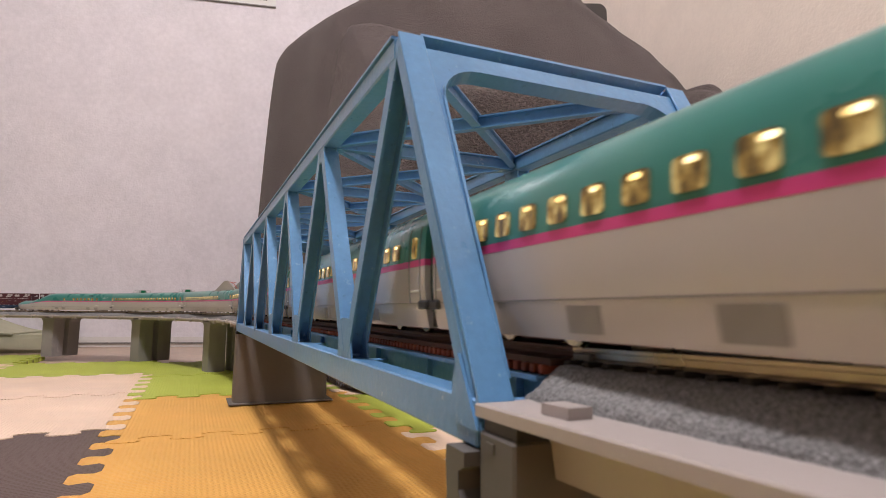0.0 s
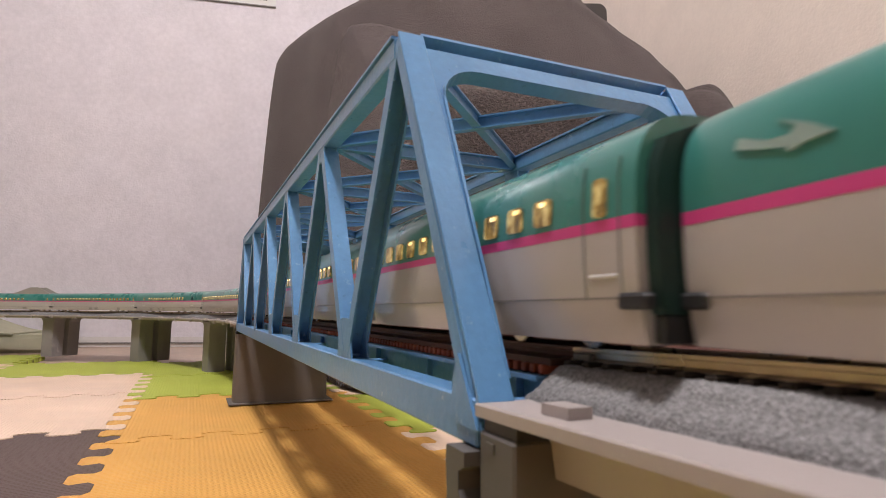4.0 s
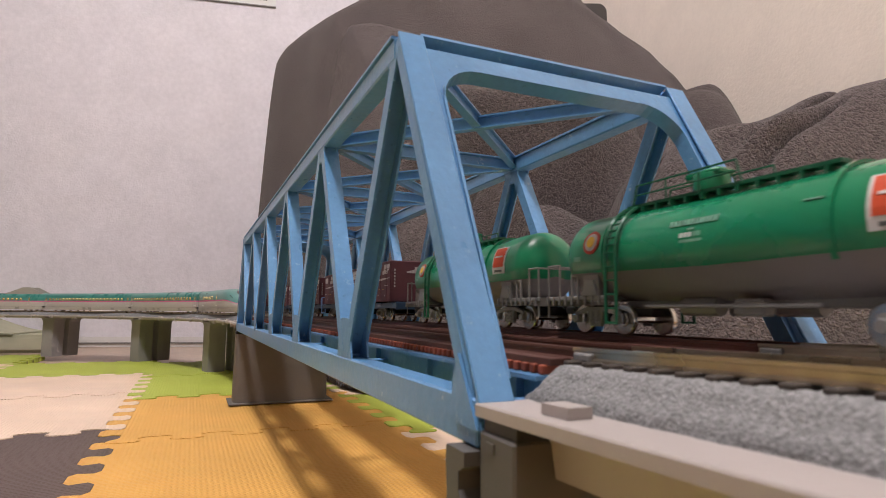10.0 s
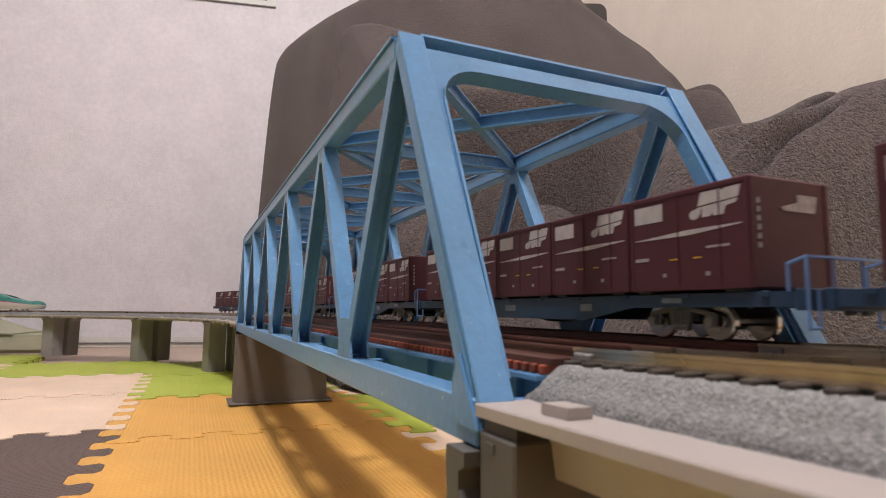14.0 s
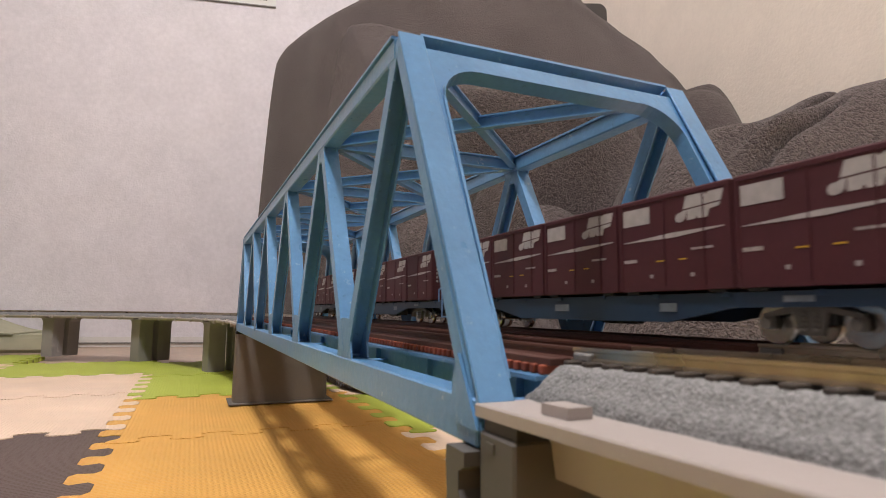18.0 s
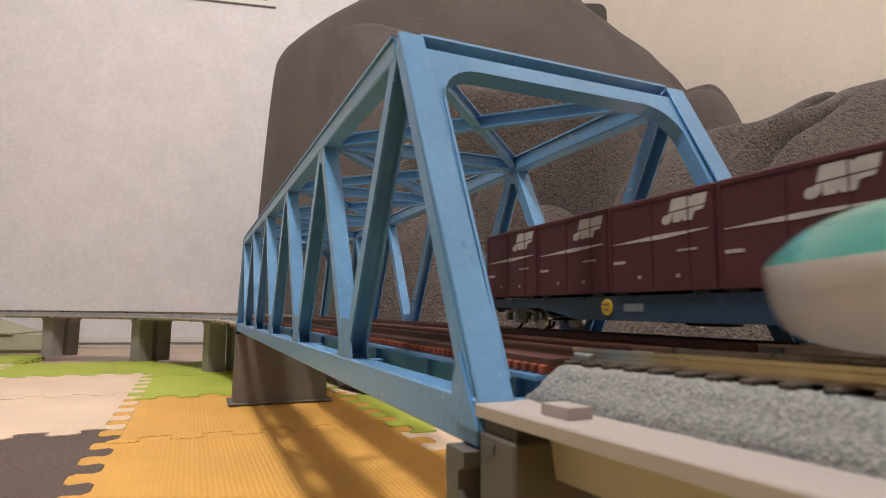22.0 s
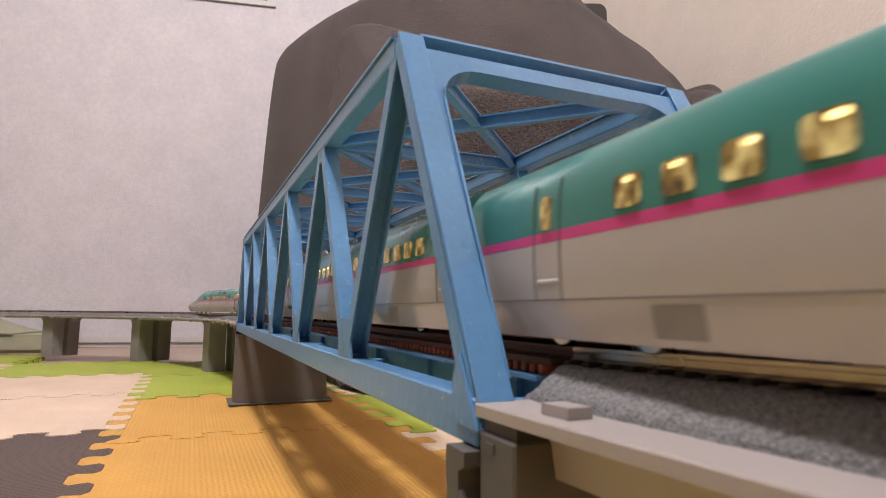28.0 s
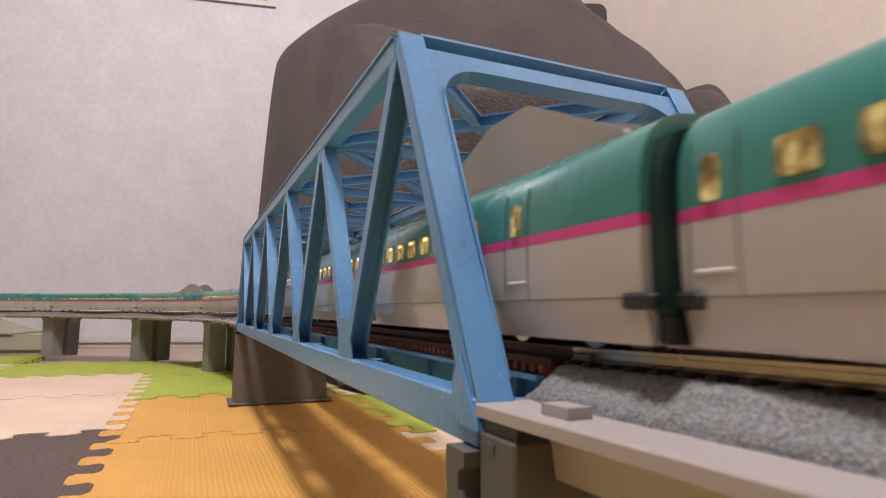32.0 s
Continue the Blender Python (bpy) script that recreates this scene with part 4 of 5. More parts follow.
def half_width(z, w, z0, zm, zt, p=4.2, tuck=0.09):
    """Half the body's width at a height: nearly straight sides, a round roof."""
    if z >= zm:
        q = min((z - zm) / max(zt - zm, 1e-6), 1.0)
        ledge = 0.16 * min(max(2.9 - p, 0.0) / 0.5, 1.0) * min(q * 2.0, 1.0)
        return w * (1 - ledge) * (1 - q ** p) ** (1 / (p * 0.8))
    q = (zm - z) / max(zm - z0, 1e-6)
    return w * (1 - tuck * q ** 2.2)


def section(z0, z1, w, zb, zm, zt, n, p=4.2, tuck=0.09):
    """Right half then left half of a slice of the body between two heights."""
    zs = [z0 + (z1 - z0) * (k / n if z1 < zt - 1e-6 else math.sin(math.pi / 2 * k / n)) for k in range(n + 1)]
    right = [(half_width(z, w, zb, zm, zt, p, tuck), z) for z in zs]
    left = [(-x, z) for x, z in reversed(right)]
    return right + left


def nose_shape(d):
    """Width, bottom, middle, top, colour line, half the stripe, roundness and tuck, d from the tip: a duck's bill."""
    tip = math.sqrt(max(1 - max((0.024 - d) / 0.024, 0.0) ** 2, 0.0004))
    w = HW * (0.80 + 0.20 * sstep(0.012, 0.12, d)) * (0.10 + 0.90 * tip)
    zc = 0.0152
    top = zc + (0.0115 - 0.0004 + 0.0195 * sstep(0.038, 0.137, d)) * tip
    bot = zc - (zc - ZB - 0.0010 * sstep(0.05, 0.0, d)) * (0.35 + 0.65 * tip)
    line = min(0.0160 + 0.0086 * sstep(0.015, 0.125, d), top - 0.0004)
    k = sstep(0.02, 0.13, d)
    mid = min(0.0158 + (ZM - 0.0158) * sstep(0.09, 0.15, d), line)
    return w, bot, mid, top, line, 0.00012 + 0.00093 * sstep(0.035, 0.12, d), 2.0 + 2.2 * k, 0.09 + 0.17 * (1 - sstep(0.0, 0.07, d))


def body_slices(y0, y1, nose_from=None):
    ys = [y0, y1] if nose_from is None else [y0, nose_from] + [nose_from + (y1 - nose_from) * (1 - (1 - k / 34) ** 2.0) for k in range(1, 35)]
    return [(y, *(float(g) for g in nose_shape(1.0 if nose_from is None else y1 - y))) for y in ys]


def window_mesh(w, h, d, r):
    """A pane with rounded corners in the yz plane, d thick."""
    bm = nb()
    poly = []
    for cx, cz, a0 in ((w / 2 - r, h / 2 - r, 0), (-w / 2 + r, h / 2 - r, 90), (-w / 2 + r, -h / 2 + r, 180), (w / 2 - r, -h / 2 + r, 270)):
        for k in range(4):
            a = radians(a0 + 30 * k)
            poly.append((cx + r * math.cos(a), cz + r * math.sin(a)))
    prism(bm, poly, lambda u, v, x: Vector((x - d / 2, u, v)), d)
    me = bpy.data.meshes.new("window")
    bm.to_mesh(me)
    bm.free()
    return me


WIN = window_mesh(0.0066, 0.0059, 0.0012, 0.0011)
WIN.materials.append(M_LIT)
WIN_LAMP = window_mesh(0.0030, 0.0010, 0.0012, 0.0004)
WIN_LAMP.materials.append(M_LAMP)
WIN_RIM = window_mesh(0.0071, 0.0064, 0.0008, 0.0014)
WIN_RIM.materials.append(M_RIM)
WIN_DOOR = window_mesh(0.0036, 0.0075, 0.0012, 0.0010)
WIN_DOOR.materials.append(M_LIT)
WIN_DIM = window_mesh(0.0036, 0.0075, 0.0012, 0.0010)
WIN_DIM.materials.append(M_SCREEN)
VENT = window_mesh(0.0110, 0.0058, 0.0008, 0.0004)
VENT.materials.append(M_VENT)


def put_on_side(me, name, parent, sg, y, z, proud=0.0, mat=None):
    x = half_width(z, HW, ZB, ZM, ZT)
    slope = (half_width(z - 0.002, HW, ZB, ZM, ZT) - half_width(z + 0.002, HW, ZB, ZM, ZT)) / 0.004
    ob = new(name, me)
    ob.parent = parent
    ob.matrix_basis = pose(sg * (x + proud), y, z, 0, -sg * math.degrees(math.atan(slope)), 0)
    return ob


def wheelset(bm, y, r, half):
    for sg in (-1, 1):
        disc(bm, (sg * half, y, r), (1, 0, 0), r, 0.0022, 22)
        disc(bm, (sg * (half + 0.0009), y, r), (1, 0, 0), r * 0.45, 0.0012, 14)


def make_bullet_car(kind, index):
    """kind: 'head', 'tail' or 'mid'."""
    names = {"head": "green and white bullet train end car with long nose", "tail": "green and white bullet train end car with long nose",
             "mid": "green and white bullet train car with a pink stripe, lit windows"}
    t = thing("bullet_train_car", names[kind], "model train car", "cars of the bullet train")
    length = (NC if kind != "mid" else SP)
    y0, y1 = -length / 2 + 0.0029, length / 2 - (0.0029 if kind == "mid" else 0.0055)
    nose = None if kind == "mid" else y1 - 0.155
    sl = body_slices(y0, y1, nose)
    flat = lambda y, ring: [Vector((x, y, z)) for x, z in ring]
    bm = nb()
    loft(bm, [flat(y, section(bot, line - hs, w, bot, mid, top, 12, p, tk)) for y, w, bot, mid, top, line, hs, p, tk in sl])
    part("lower_body", bm, M_WHITE, t, "pale grey-white lower body side", smooth=35)
    bm = nb()
    st = [r for r in sl if nose is None or r[0] < y1 - 0.038]
    loft(bm, [flat(y, [(x * 1.0025, z) for x, z in section(line - hs - 0.0001, line + hs + 0.0001, w, bot, mid, top, 2, p, tk)]) for y, w, bot, mid, top, line, hs, p, tk in st])
    part("stripe", bm, M_PINK, t, "bright pink stripe", smooth=35)
    bm = nb()
    loft(bm, [flat(y, section(line + (hs if nose is None or y < y1 - 0.040 else -hs), top, w, bot, mid, top, 12, p, tk)) for y, w, bot, mid, top, line, hs, p, tk in sl])
    part("upper_body", bm, M_GREEN, t, "glossy green upper body and roof", smooth=35)
    # seams on the skirt, roof line
    for sg in (-1, 1):
        e = y1 if nose is None else nose + 0.02
        bm = nb()
        loft(bm, [[Vector((sg * (half_width(0.0109, w, bot, mid, top, p, tk) + dx), y, z)) for dx, z in ((-0.0004, 0.0107), (0.0001, 0.0107), (0.0001, 0.0111), (-0.0004, 0.0111))]
                  for y, w, bot, mid, top, line, hs, p, tk in sl if nose is None or y < y1 - 0.05])
        part("skirt_seam", bm, M_SEAM, t)
        vents = ([y1 - 0.148, y1 - 0.168, y0 + 0.060] if index % 2 == 0 else [y1 - 0.079, y1 - 0.117, y1 - 0.140, y0 + 0.075]) if nose is None else [y0 + 0.05, y0 + 0.075, y1 - 0.150, y1 - 0.172]
        for y in vents:
            put_on_side(VENT, "vent", t, sg, y, 0.0069, -0.0003)
        # windows and doors; a few cars have their doors further in
        fd, fw = {3: (0.017, 0.031), 5: (0.042, 0.0691)}.get(index, (0.0075, 0.0235))
        rd, rw = {7: (0.042, 0.058), 3: (0.012, 0.075), 5: (0.0388, 0.0685)}.get(index, (0.0095, 0.029))
        if kind == "mid":
            n = int((y1 - fw - (y0 + rw)) / 0.0121)
            wy = [y1 - fw - 0.0121 * k for k in range(n + 1)]
            doors = [y1 - fd, y0 + rd]
        else:
            wy = [y0 + 0.062 + 0.0121 * k for k in range(6)]
            doors = [y0 + 0.047, y0 + 0.154]
        for y in wy:
            put_on_side(WIN_RIM, "window_rim", t, sg, y, 0.0300, -0.0003)
            pane = put_on_side(WIN, "window", t, sg, y, 0.0300, 0.0)
            if (round(y * 1000) * 7 + index) % 6:
                lamp = new("coach_lamp", WIN_LAMP)
                lamp.parent = pane
                lamp.location = (sg * 0.0002, -0.0010 + 0.0008 * math.sin(y * 900), 0.0019)
        for y in doors:
            put_on_side(WIN_DIM if index == 5 and y < 0 else WIN_DOOR, "door_window", t, sg, y, 0.0300, 0.0)
            bm = nb()
            for dy in (-0.0052, 0.0052):
                for z in np.arange(0.0108, 0.0365, 0.0012):
                    x = half_width(float(z), HW, ZB, ZM, ZT)
                    box(bm, sg * x - 0.0003, sg * x + 0.00005, y + dy - 0.00006, y + dy + 0.00006, float(z), float(z) + 0.0012)
            part("door_seam", bm, M_DOOR, t)
            # short white bar below the door window
            bm = nb()
            x = half_width(0.0142, HW, ZB, ZM, ZT)
            box(bm, sg * x - 0.0003, sg * x + 0.0007, y - 0.0042, y + 0.0042, 0.0146, 0.0155, 0.0003)
            part("door_bar", bm, M_MARK, t)
        if kind != "mid":
            bm = nb()
            x = half_width(0.0385, HW, ZB, ZM, ZT)
            box(bm, sg * x - 0.0008, sg * x + 0.0002, -0.103, -0.092, 0.0376, 0.0396)
            part("sign_slot", bm, M_BLACK, t)
            # a light bird-like mark behind the end car's windows, as a plain sweep
            bm = nb()
            bird = [(0.0395, 0.0308), (0.0330, 0.0345), (0.0245, 0.0380), (0.0300, 0.0348), (0.0285, 0.0330), (0.0220, 0.0335), (0.0130, 0.0366), (0.0125, 0.0336), (0.0200, 0.0318), (0.0270, 0.0305), (0.0285, 0.0290), (0.0320, 0.0302)]
            prism(bm, [(y0 + 0.012 + (u - 0.012) * 0.62, 0.0340 + (v - 0.0340) * 0.62) for u, v in bird], lambda u, v, w: Vector((sg * (half_width(v, HW, ZB, ZM, ZT) - 0.0002 + w), u, v)), 0.0006)
            part("side_mark", bm, M_BIRD, t)
    # gangways, couplers and bogies
    ends = [(y0, -1)] + ([(y1, 1)] if nose is None else [])
    for y, sg in ends:
        bm = nb()
        loft(bm, [flat(q, section(0.008, ZT - 0.0016, HW * 0.90, ZB, ZM, ZT - 0.0015, 8)) for q in (y, y + sg * 0.0028)])
        part("gangway", bm, M_DARKGREEN, t, smooth=35)
        for sx in (-1, 1):
            bm = nb()
            box(bm, sx * 0.0214 - 0.0014, sx * 0.0214 + 0.0012, min(y - sg * 0.0050, y + sg * 0.0028), max(y - sg * 0.0050, y + sg * 0.0028), 0.0088, 0.0118, 0.0006)
            part("damper", bm, M_BLACK, t)
        bm = nb()
        box(bm, -0.0190, 0.0190, min(y, y + sg * 0.0028), max(y, y + sg * 0.0028), 0.0030, 0.0080, 0.0004)
        part("coupler", bm, M_BLACK, t)
    for y in (-length / 2 + 0.047, length / 2 - (0.047 if kind == "mid" else 0.075)):
        bm = nb()
        box(bm, -0.0125, 0.0125, y - 0.019, y + 0.019, 0.0042, 0.0078, 0.0008)
        part("bogie", bm, M_BLACK, t)
        for dy in (-0.0155, 0.0155):
            bm = nb()
            wheelset(bm, y + dy, 0.0054, 0.0088)
            part("wheelset", bm, M_CHROME, t, smooth=40)
    if nose is not None:
        # windscreen canopy and lamps
        bm = nb()
        rings = []
        for k in range(13):
            q = k / 12
            d = 0.112 - 0.048 * q
            top = float(nose_shape(d)[3])
            r = 0.0080 * math.sin(math.pi * (0.05 + 0.90 * q)) ** 0.6
            hgt = 0.0034 * math.sin(math.pi * (0.08 + 0.84 * q)) ** 0.8
            rings.append([Vector((r * math.cos(a), y1 - d, top - 0.0030 + (hgt + 0.0018) * math.sin(a))) for a in [math.pi * j / 8 for j in range(9)]])
        loft(bm, rings)
        part("windscreen", bm, M_SCREEN, t, "dark wrap-round windscreen", smooth=50)
        for sg in (-1, 1):
            bm = nb()
            rings = []
            for k in range(7):
                d = 0.098 - 0.020 * k / 6
                w, bot, mid, top, line, hs, p, tk = (float(g) for g in nose_shape(d))
                z = top - 0.0052
                x = half_width(z, w, bot, mid, top, p, tk)
                h = 0.0011 * math.sin(math.pi * (0.06 + 0.88 * k / 6))
                rings.append([Vector((sg * (x + 0.0002 * math.cos(a) - 0.1 * h * math.sin(a)), y1 - d, z + h * math.sin(a))) for a in [math.pi * j / 4 for j in range(8)]])
            loft(bm, rings)
            part("headlamp", bm, M_SCREEN, t)
    if index in (3, 7):
        # tall grey shields beside the current collector
        d = -1
        for sx in (-0.0150, 0.0150):
            bm = nb()
            e = d * (SP / 2 - 0.010)
            pts = [(e, 0.0395), (e - d * 0.004, 0.0450), (e - d * 0.040, 0.0615), (e - d * 0.060, 0.0615), (e - d * 0.108, 0.0450), (e - d * 0.112, 0.0395)]
            prism(bm, pts, lambda u, v, w: Vector((sx - 0.0009 + w, u, v)), 0.0018)
            part("collector_shield", bm, M_SHIELD, t)
        bm = nb()
        e = d * (SP / 2 - 0.06)
        rod(bm, [(0, e - 0.02, 0.0450), (0, e, 0.0560), (0, e + 0.018, 0.0600)], 0.0005)
        rod(bm, [(-0.010, e + 0.018, 0.0603), (0.010, e + 0.018, 0.0603)], 0.0006)
        part("current_collector", bm, M_EMBR, t)
    return t


# ---- tank wagons ----
TP, CP = 0.186, 0.270


def bogie(t, y, mat, r=0.0057, span=0.0230, half=0.0092, outer=0.0136):
    """A freight bogie: open side frames with axle boxes and springs, and two wheelsets."""
    for sg in (-1, 1):
        bm = nb()
        x = sg * (outer - 0.0006)
        e = span / 2
        prism(bm, [(-e - 0.0012, 0.0072), (-e - 0.0012, 0.0084), (-0.0050, 0.0104), (0.0050, 0.0104), (e + 0.0012, 0.0084), (e + 0.0012, 0.0072), (0.0044, 0.0088), (0.0030, 0.0030), (-0.0030, 0.0030), (-0.0044, 0.0088)],
              lambda u, v, w: Vector((x - 0.0009 + w, y + u, v)), 0.0018)
        part("bogie_side", bm, mat, t)
        for dy in (-e, e):
            bm = nb()
            box(bm, x - 0.0011, x + 0.0011, y + dy - 0.0015, y + dy + 0.0015, 0.0042, 0.0078, 0.0004)
            disc(bm, (x + sg * 0.0014, y + dy, 0.0058), (1, 0, 0), 0.0016, 0.0008, 10)
            part("axle_box", bm, mat, t)
        for dy in (-0.0016, 0.0016):
            bm = nb()
            for q in range(4):
                disc(bm, (x + sg * 0.0006, y + dy, 0.0043 + q * 0.0014), (0, 0, 1), 0.0011, 0.0009, 8)
            part("spring", bm, mat, t)
    bm = nb()
    box(bm, -outer + 0.002, outer - 0.002, y - 0.005, y + 0.005, 0.0055, 0.0110, 0.0006)
    part("bolster", bm, M_BLACK, t)
    for dy in (-span / 2, span / 2):
        bm = nb()
        wheelset(bm, y + dy, r, half)
        rod(bm, [(-half, y + dy, r), (half, y + dy, r)], 0.0012)
        part("wheelset", bm, M_CHROME, t, "bright metal wheels", smooth=40)


def tank_meshes():
    """Upper and lower shell of the tank, with domed ends, and a thin girth seam."""
    rad, zc, half = 0.0170, 0.0298, 0.0755
    prof = [(-half, 0.0)]
    for k in range(1, 9):
        a = math.pi / 2 * k / 8
        prof.append((-half + 0.010 * (1 - math.cos(a)), rad * math.sin(a) ** 0.75))
    prof += [(-0.04, rad), (0.0, rad * 1.012), (0.04, rad)]
    prof += [(-y, r) for y, r in reversed(prof[:9])]
    out = []
    cut = -0.0062
    for upper in (True, False):
        bm = nb()
        n, rings = 24, []
        for y, r in prof:
            r = max(r, 1e-4)
            a0 = math.asin(max(-1.0, cut / r))
            a0, a1 = (a0, math.pi - a0) if upper else (math.pi - a0, 2 * math.pi + a0 + 1e-3)
            sag = 0.0012 * (1 - abs(y) / half)
            rings.append([Vector((r * math.cos(a0 + (a1 - a0) * k / n), y, zc - sag + r * math.sin(a0 + (a1 - a0) * k / n))) for k in range(n + 1)])
        loft(bm, rings, close=True, caps=True)
        out.append(bm)
    return out, rad, zc, half


def make_tank_wagon(ladder=True):
    t = thing("tank_wagon", "green and grey petroleum tank wagon with a roof walkway", "model wagon", "tank wagons of the freight train")
    (up, low), rad, zc, half = tank_meshes()
    part("tank_top", up, M_TANKG, t, "glossy green upper tank shell", smooth=35)
    part("tank_bottom", low, M_TANKS, t, "matt grey lower tank shell", smooth=35)
    # girth bands
    for y in (-0.048, 0.036):
        bm = nb()
        ring = []
        for k in range(29):
            a = -0.5 + (math.pi + 1.0) * k / 28
            ring.append([Vector((r * math.cos(a), y + dy, zc + r * math.sin(a))) for r, dy in ((rad - 0.0004, -0.0008), (rad + 0.0006, -0.0008), (rad + 0.0006, 0.0008), (rad - 0.0004, 0.0008))])
        loft(bm, ring)
        part("band", bm, M_TANKG, t)
    # walkway and railing on top
    bm = nb()
    for x in (-0.0052, 0.0052):
        box(bm, x - 0.0022, x + 0.0022, -0.044, 0.034, zc + rad - 0.0002, zc + rad + 0.0009)
    for k in range(12):
        y = -0.042 + k * 0.0066
        box(bm, -0.0086, 0.0086, y - 0.0004, y + 0.0004, zc + rad - 0.0022, zc + rad - 0.0002)
    part("walkway", bm, M_TANKD, t)
    for sg in (-1, 1):
        bm = nb()
        top = zc + rad + 0.0075
        x = sg * 0.0082
        rod(bm, [(x, -0.040, zc + rad), (x, -0.038, top), (x, 0.004, top), (x, 0.006, zc + rad)], 0.00035, 5)
        rod(bm, [(x, -0.038, top - 0.0035), (x, 0.004, top - 0.0035)], 0.0003, 5)
        for y in (-0.024, -0.010):
            rod(bm, [(x, y, zc + rad), (x, y, top)], 0.0003, 5)
        part("railing", bm, M_TANKD, t)
    bm = nb()
    disc(bm, (0, -0.012, zc + rad + 0.0035), (0, 0, 1), 0.0060, 0.0070, 20)
    box(bm, -0.004, 0.004, -0.020, -0.006, zc + rad + 0.006, zc + rad + 0.0085, 0.0008)
    part("manhole", bm, M_TANKG, t, smooth=40)
    # side ladders
    for sg in (-1, 1):
        bm = nb()
        y = -0.0415
        arc = []
        for k in range(10):
            a = radians(78 - 78 * k / 9)
            arc.append((sg * (rad + 0.0013) * math.cos(a), zc + (rad + 0.0013) * math.sin(a)))
        arc += [(sg * (rad + 0.0013), 0.0045)]
        rod(bm, [(x, y - 0.0028, z) for x, z in arc], 0.0007, 5)
        steps = part("ladder", bm, M_TANKD, t)
        bm = nb()
        rod(bm, [(x, y + 0.0028, z) for x, z in arc], 0.0007, 5)
        part("stile", bm, M_TANKD, steps)
        for x, z in arc[1:] + [(sg * (rad + 0.0013), zc - 0.005 * k) for k in range(1, 6)]:
            bm = nb()
            rod(bm, [(x, y - 0.0028, z), (x, y + 0.0028, z)], 0.00035, 5)
            part("rung", bm, M_TANKD, steps)
        # marks on the side: round emblem, placard, rows of unreadable writing
        face = lambda u, ang, lift: Vector((sg * (rad + lift) * math.cos(ang), u, zc + (rad + lift) * math.sin(ang)))

        def patch(name, u0, u1, a0, a1, mat, lift, steps=5):
            bm = nb()
            lo = [[face(u, radians(a0 + (a1 - a0) * k / steps), lift) for u in (u0, u1)] for k in range(steps + 1)]
            inn = [[face(u, radians(a0 + (a1 - a0) * k / steps), -0.0002) for u in (u0, u1)] for k in range(steps + 1)]
            loft(bm, [[a[0], a[1], b[1], b[0]] for a, b in zip(lo, inn)])
            part(name, bm, mat, t)

        patch("placard", 0.0445, 0.0565, -10, 36, M_MARK, 0.0003)
        patch("placard_field", 0.0455, 0.0555, 1, 34, M_ORANGE, 0.0005)
        patch("placard_bar", 0.0470, 0.0540, 17, 19.5, M_MARK, 0.0007, 2)
        patch("placard_bar", 0.0470, 0.0540, -7, -3.5, M_INK, 0.0005, 2)
        for q in range(11):
            patch("writing", -0.0150 + q * 0.0017, -0.0137 + q * 0.0017, 19.5, 26, M_FADED, 0.0001, 2)
        patch("writing", -0.0075, -0.0050, 13.5, 15.5, M_FADED, 0.0001, 2)
        for q in range(5):
            patch("writing", -0.0105 + q * 0.0017, -0.0092 + q * 0.0017, 6, 11, M_MARK if q < 3 else M_FADED, 0.0001, 2)
        patch("writing", -0.0105, -0.0015, 0.5, 3.5, M_FADED, 0.0001, 2)
        patch("writing", 0.0290, 0.0340, 24, 25.5, M_FADED, 0.0001, 2)
        patch("writing", -0.0095, -0.0020, -14, -11.5, M_FADED, 0.0001, 2)
        patch("writing", -0.0645, -0.0605, -6, 0, M_FADED, 0.0001, 2)
        for r, mat, lift in ((0.0046, M_EMBR, 0.0004), (0.0034, M_LOGO, 0.0006), (0.0021, M_YELL, 0.0008)):
            bm = nb()
            c = Vector((-0.0542, radians(17)))
            ring = lambda rr, q: [face(c[0] + rr * math.cos(2 * math.pi * k / 20), c[1] + rr / rad * math.sin(2 * math.pi * k / 20), q) for k in range(20)]
            loft(bm, [ring(r, -0.0002), ring(r, lift)])
            part("emblem", bm, mat, t)
    # frame: end platforms, sill, saddles, rails, brake gear
    for sg in (-1, 1):
        bm = nb()
        y0, y1 = sorted((sg * 0.048, sg * 0.0855))
        box(bm, -0.0165, 0.0165, y0, y1, 0.0128, 0.0146, 0.0003)
        box(bm, -0.0155, 0.0155, sg * 0.0845 - 0.0012, sg * 0.0845 + 0.0012, 0.0108, 0.0146)
        part("platform", bm, M_FRAME, t)
        for sx in (-1, 1):
            bm = nb()
            for q in range(9):
                yy = sg * (0.0500 + q * 0.0042)
                box(bm, sx * 0.0166 - 0.0005, sx * 0.0166 + 0.0005, yy - 0.0005, yy + 0.0005, 0.0112, 0.0146)
            part("step_ribs", bm, M_FRAME, t)
        e, m = sg * 0.0845, sg * 0.0765
        rods = [([(-0.0155, e, 0.0275), (0.0155, e, 0.0275)], 0.00045)]
        for x in (-0.0155, 0.0155):
            rods += [([(x, e, 0.0060), (x, e, 0.0275), (x, m, 0.0275), (x, m, 0.0146)], 0.00048)]
        for pts, r in rods:
            bm = nb()
            rod(bm, pts, r, 5)
            part("handrail", bm, M_FRAME, t)
        bm = nb()
        prism(bm, [(-0.0150, 0.0146), (0.0150, 0.0146), (0.0160, 0.0225), (0.0130, 0.0205), (0.0, 0.0160), (-0.0130, 0.0205), (-0.0160, 0.0225)], lambda u, v, w: Vector((u, sg * 0.0560 - 0.0045 + w, v)), 0.009)
        part("saddle", bm, M_FRAME, t)
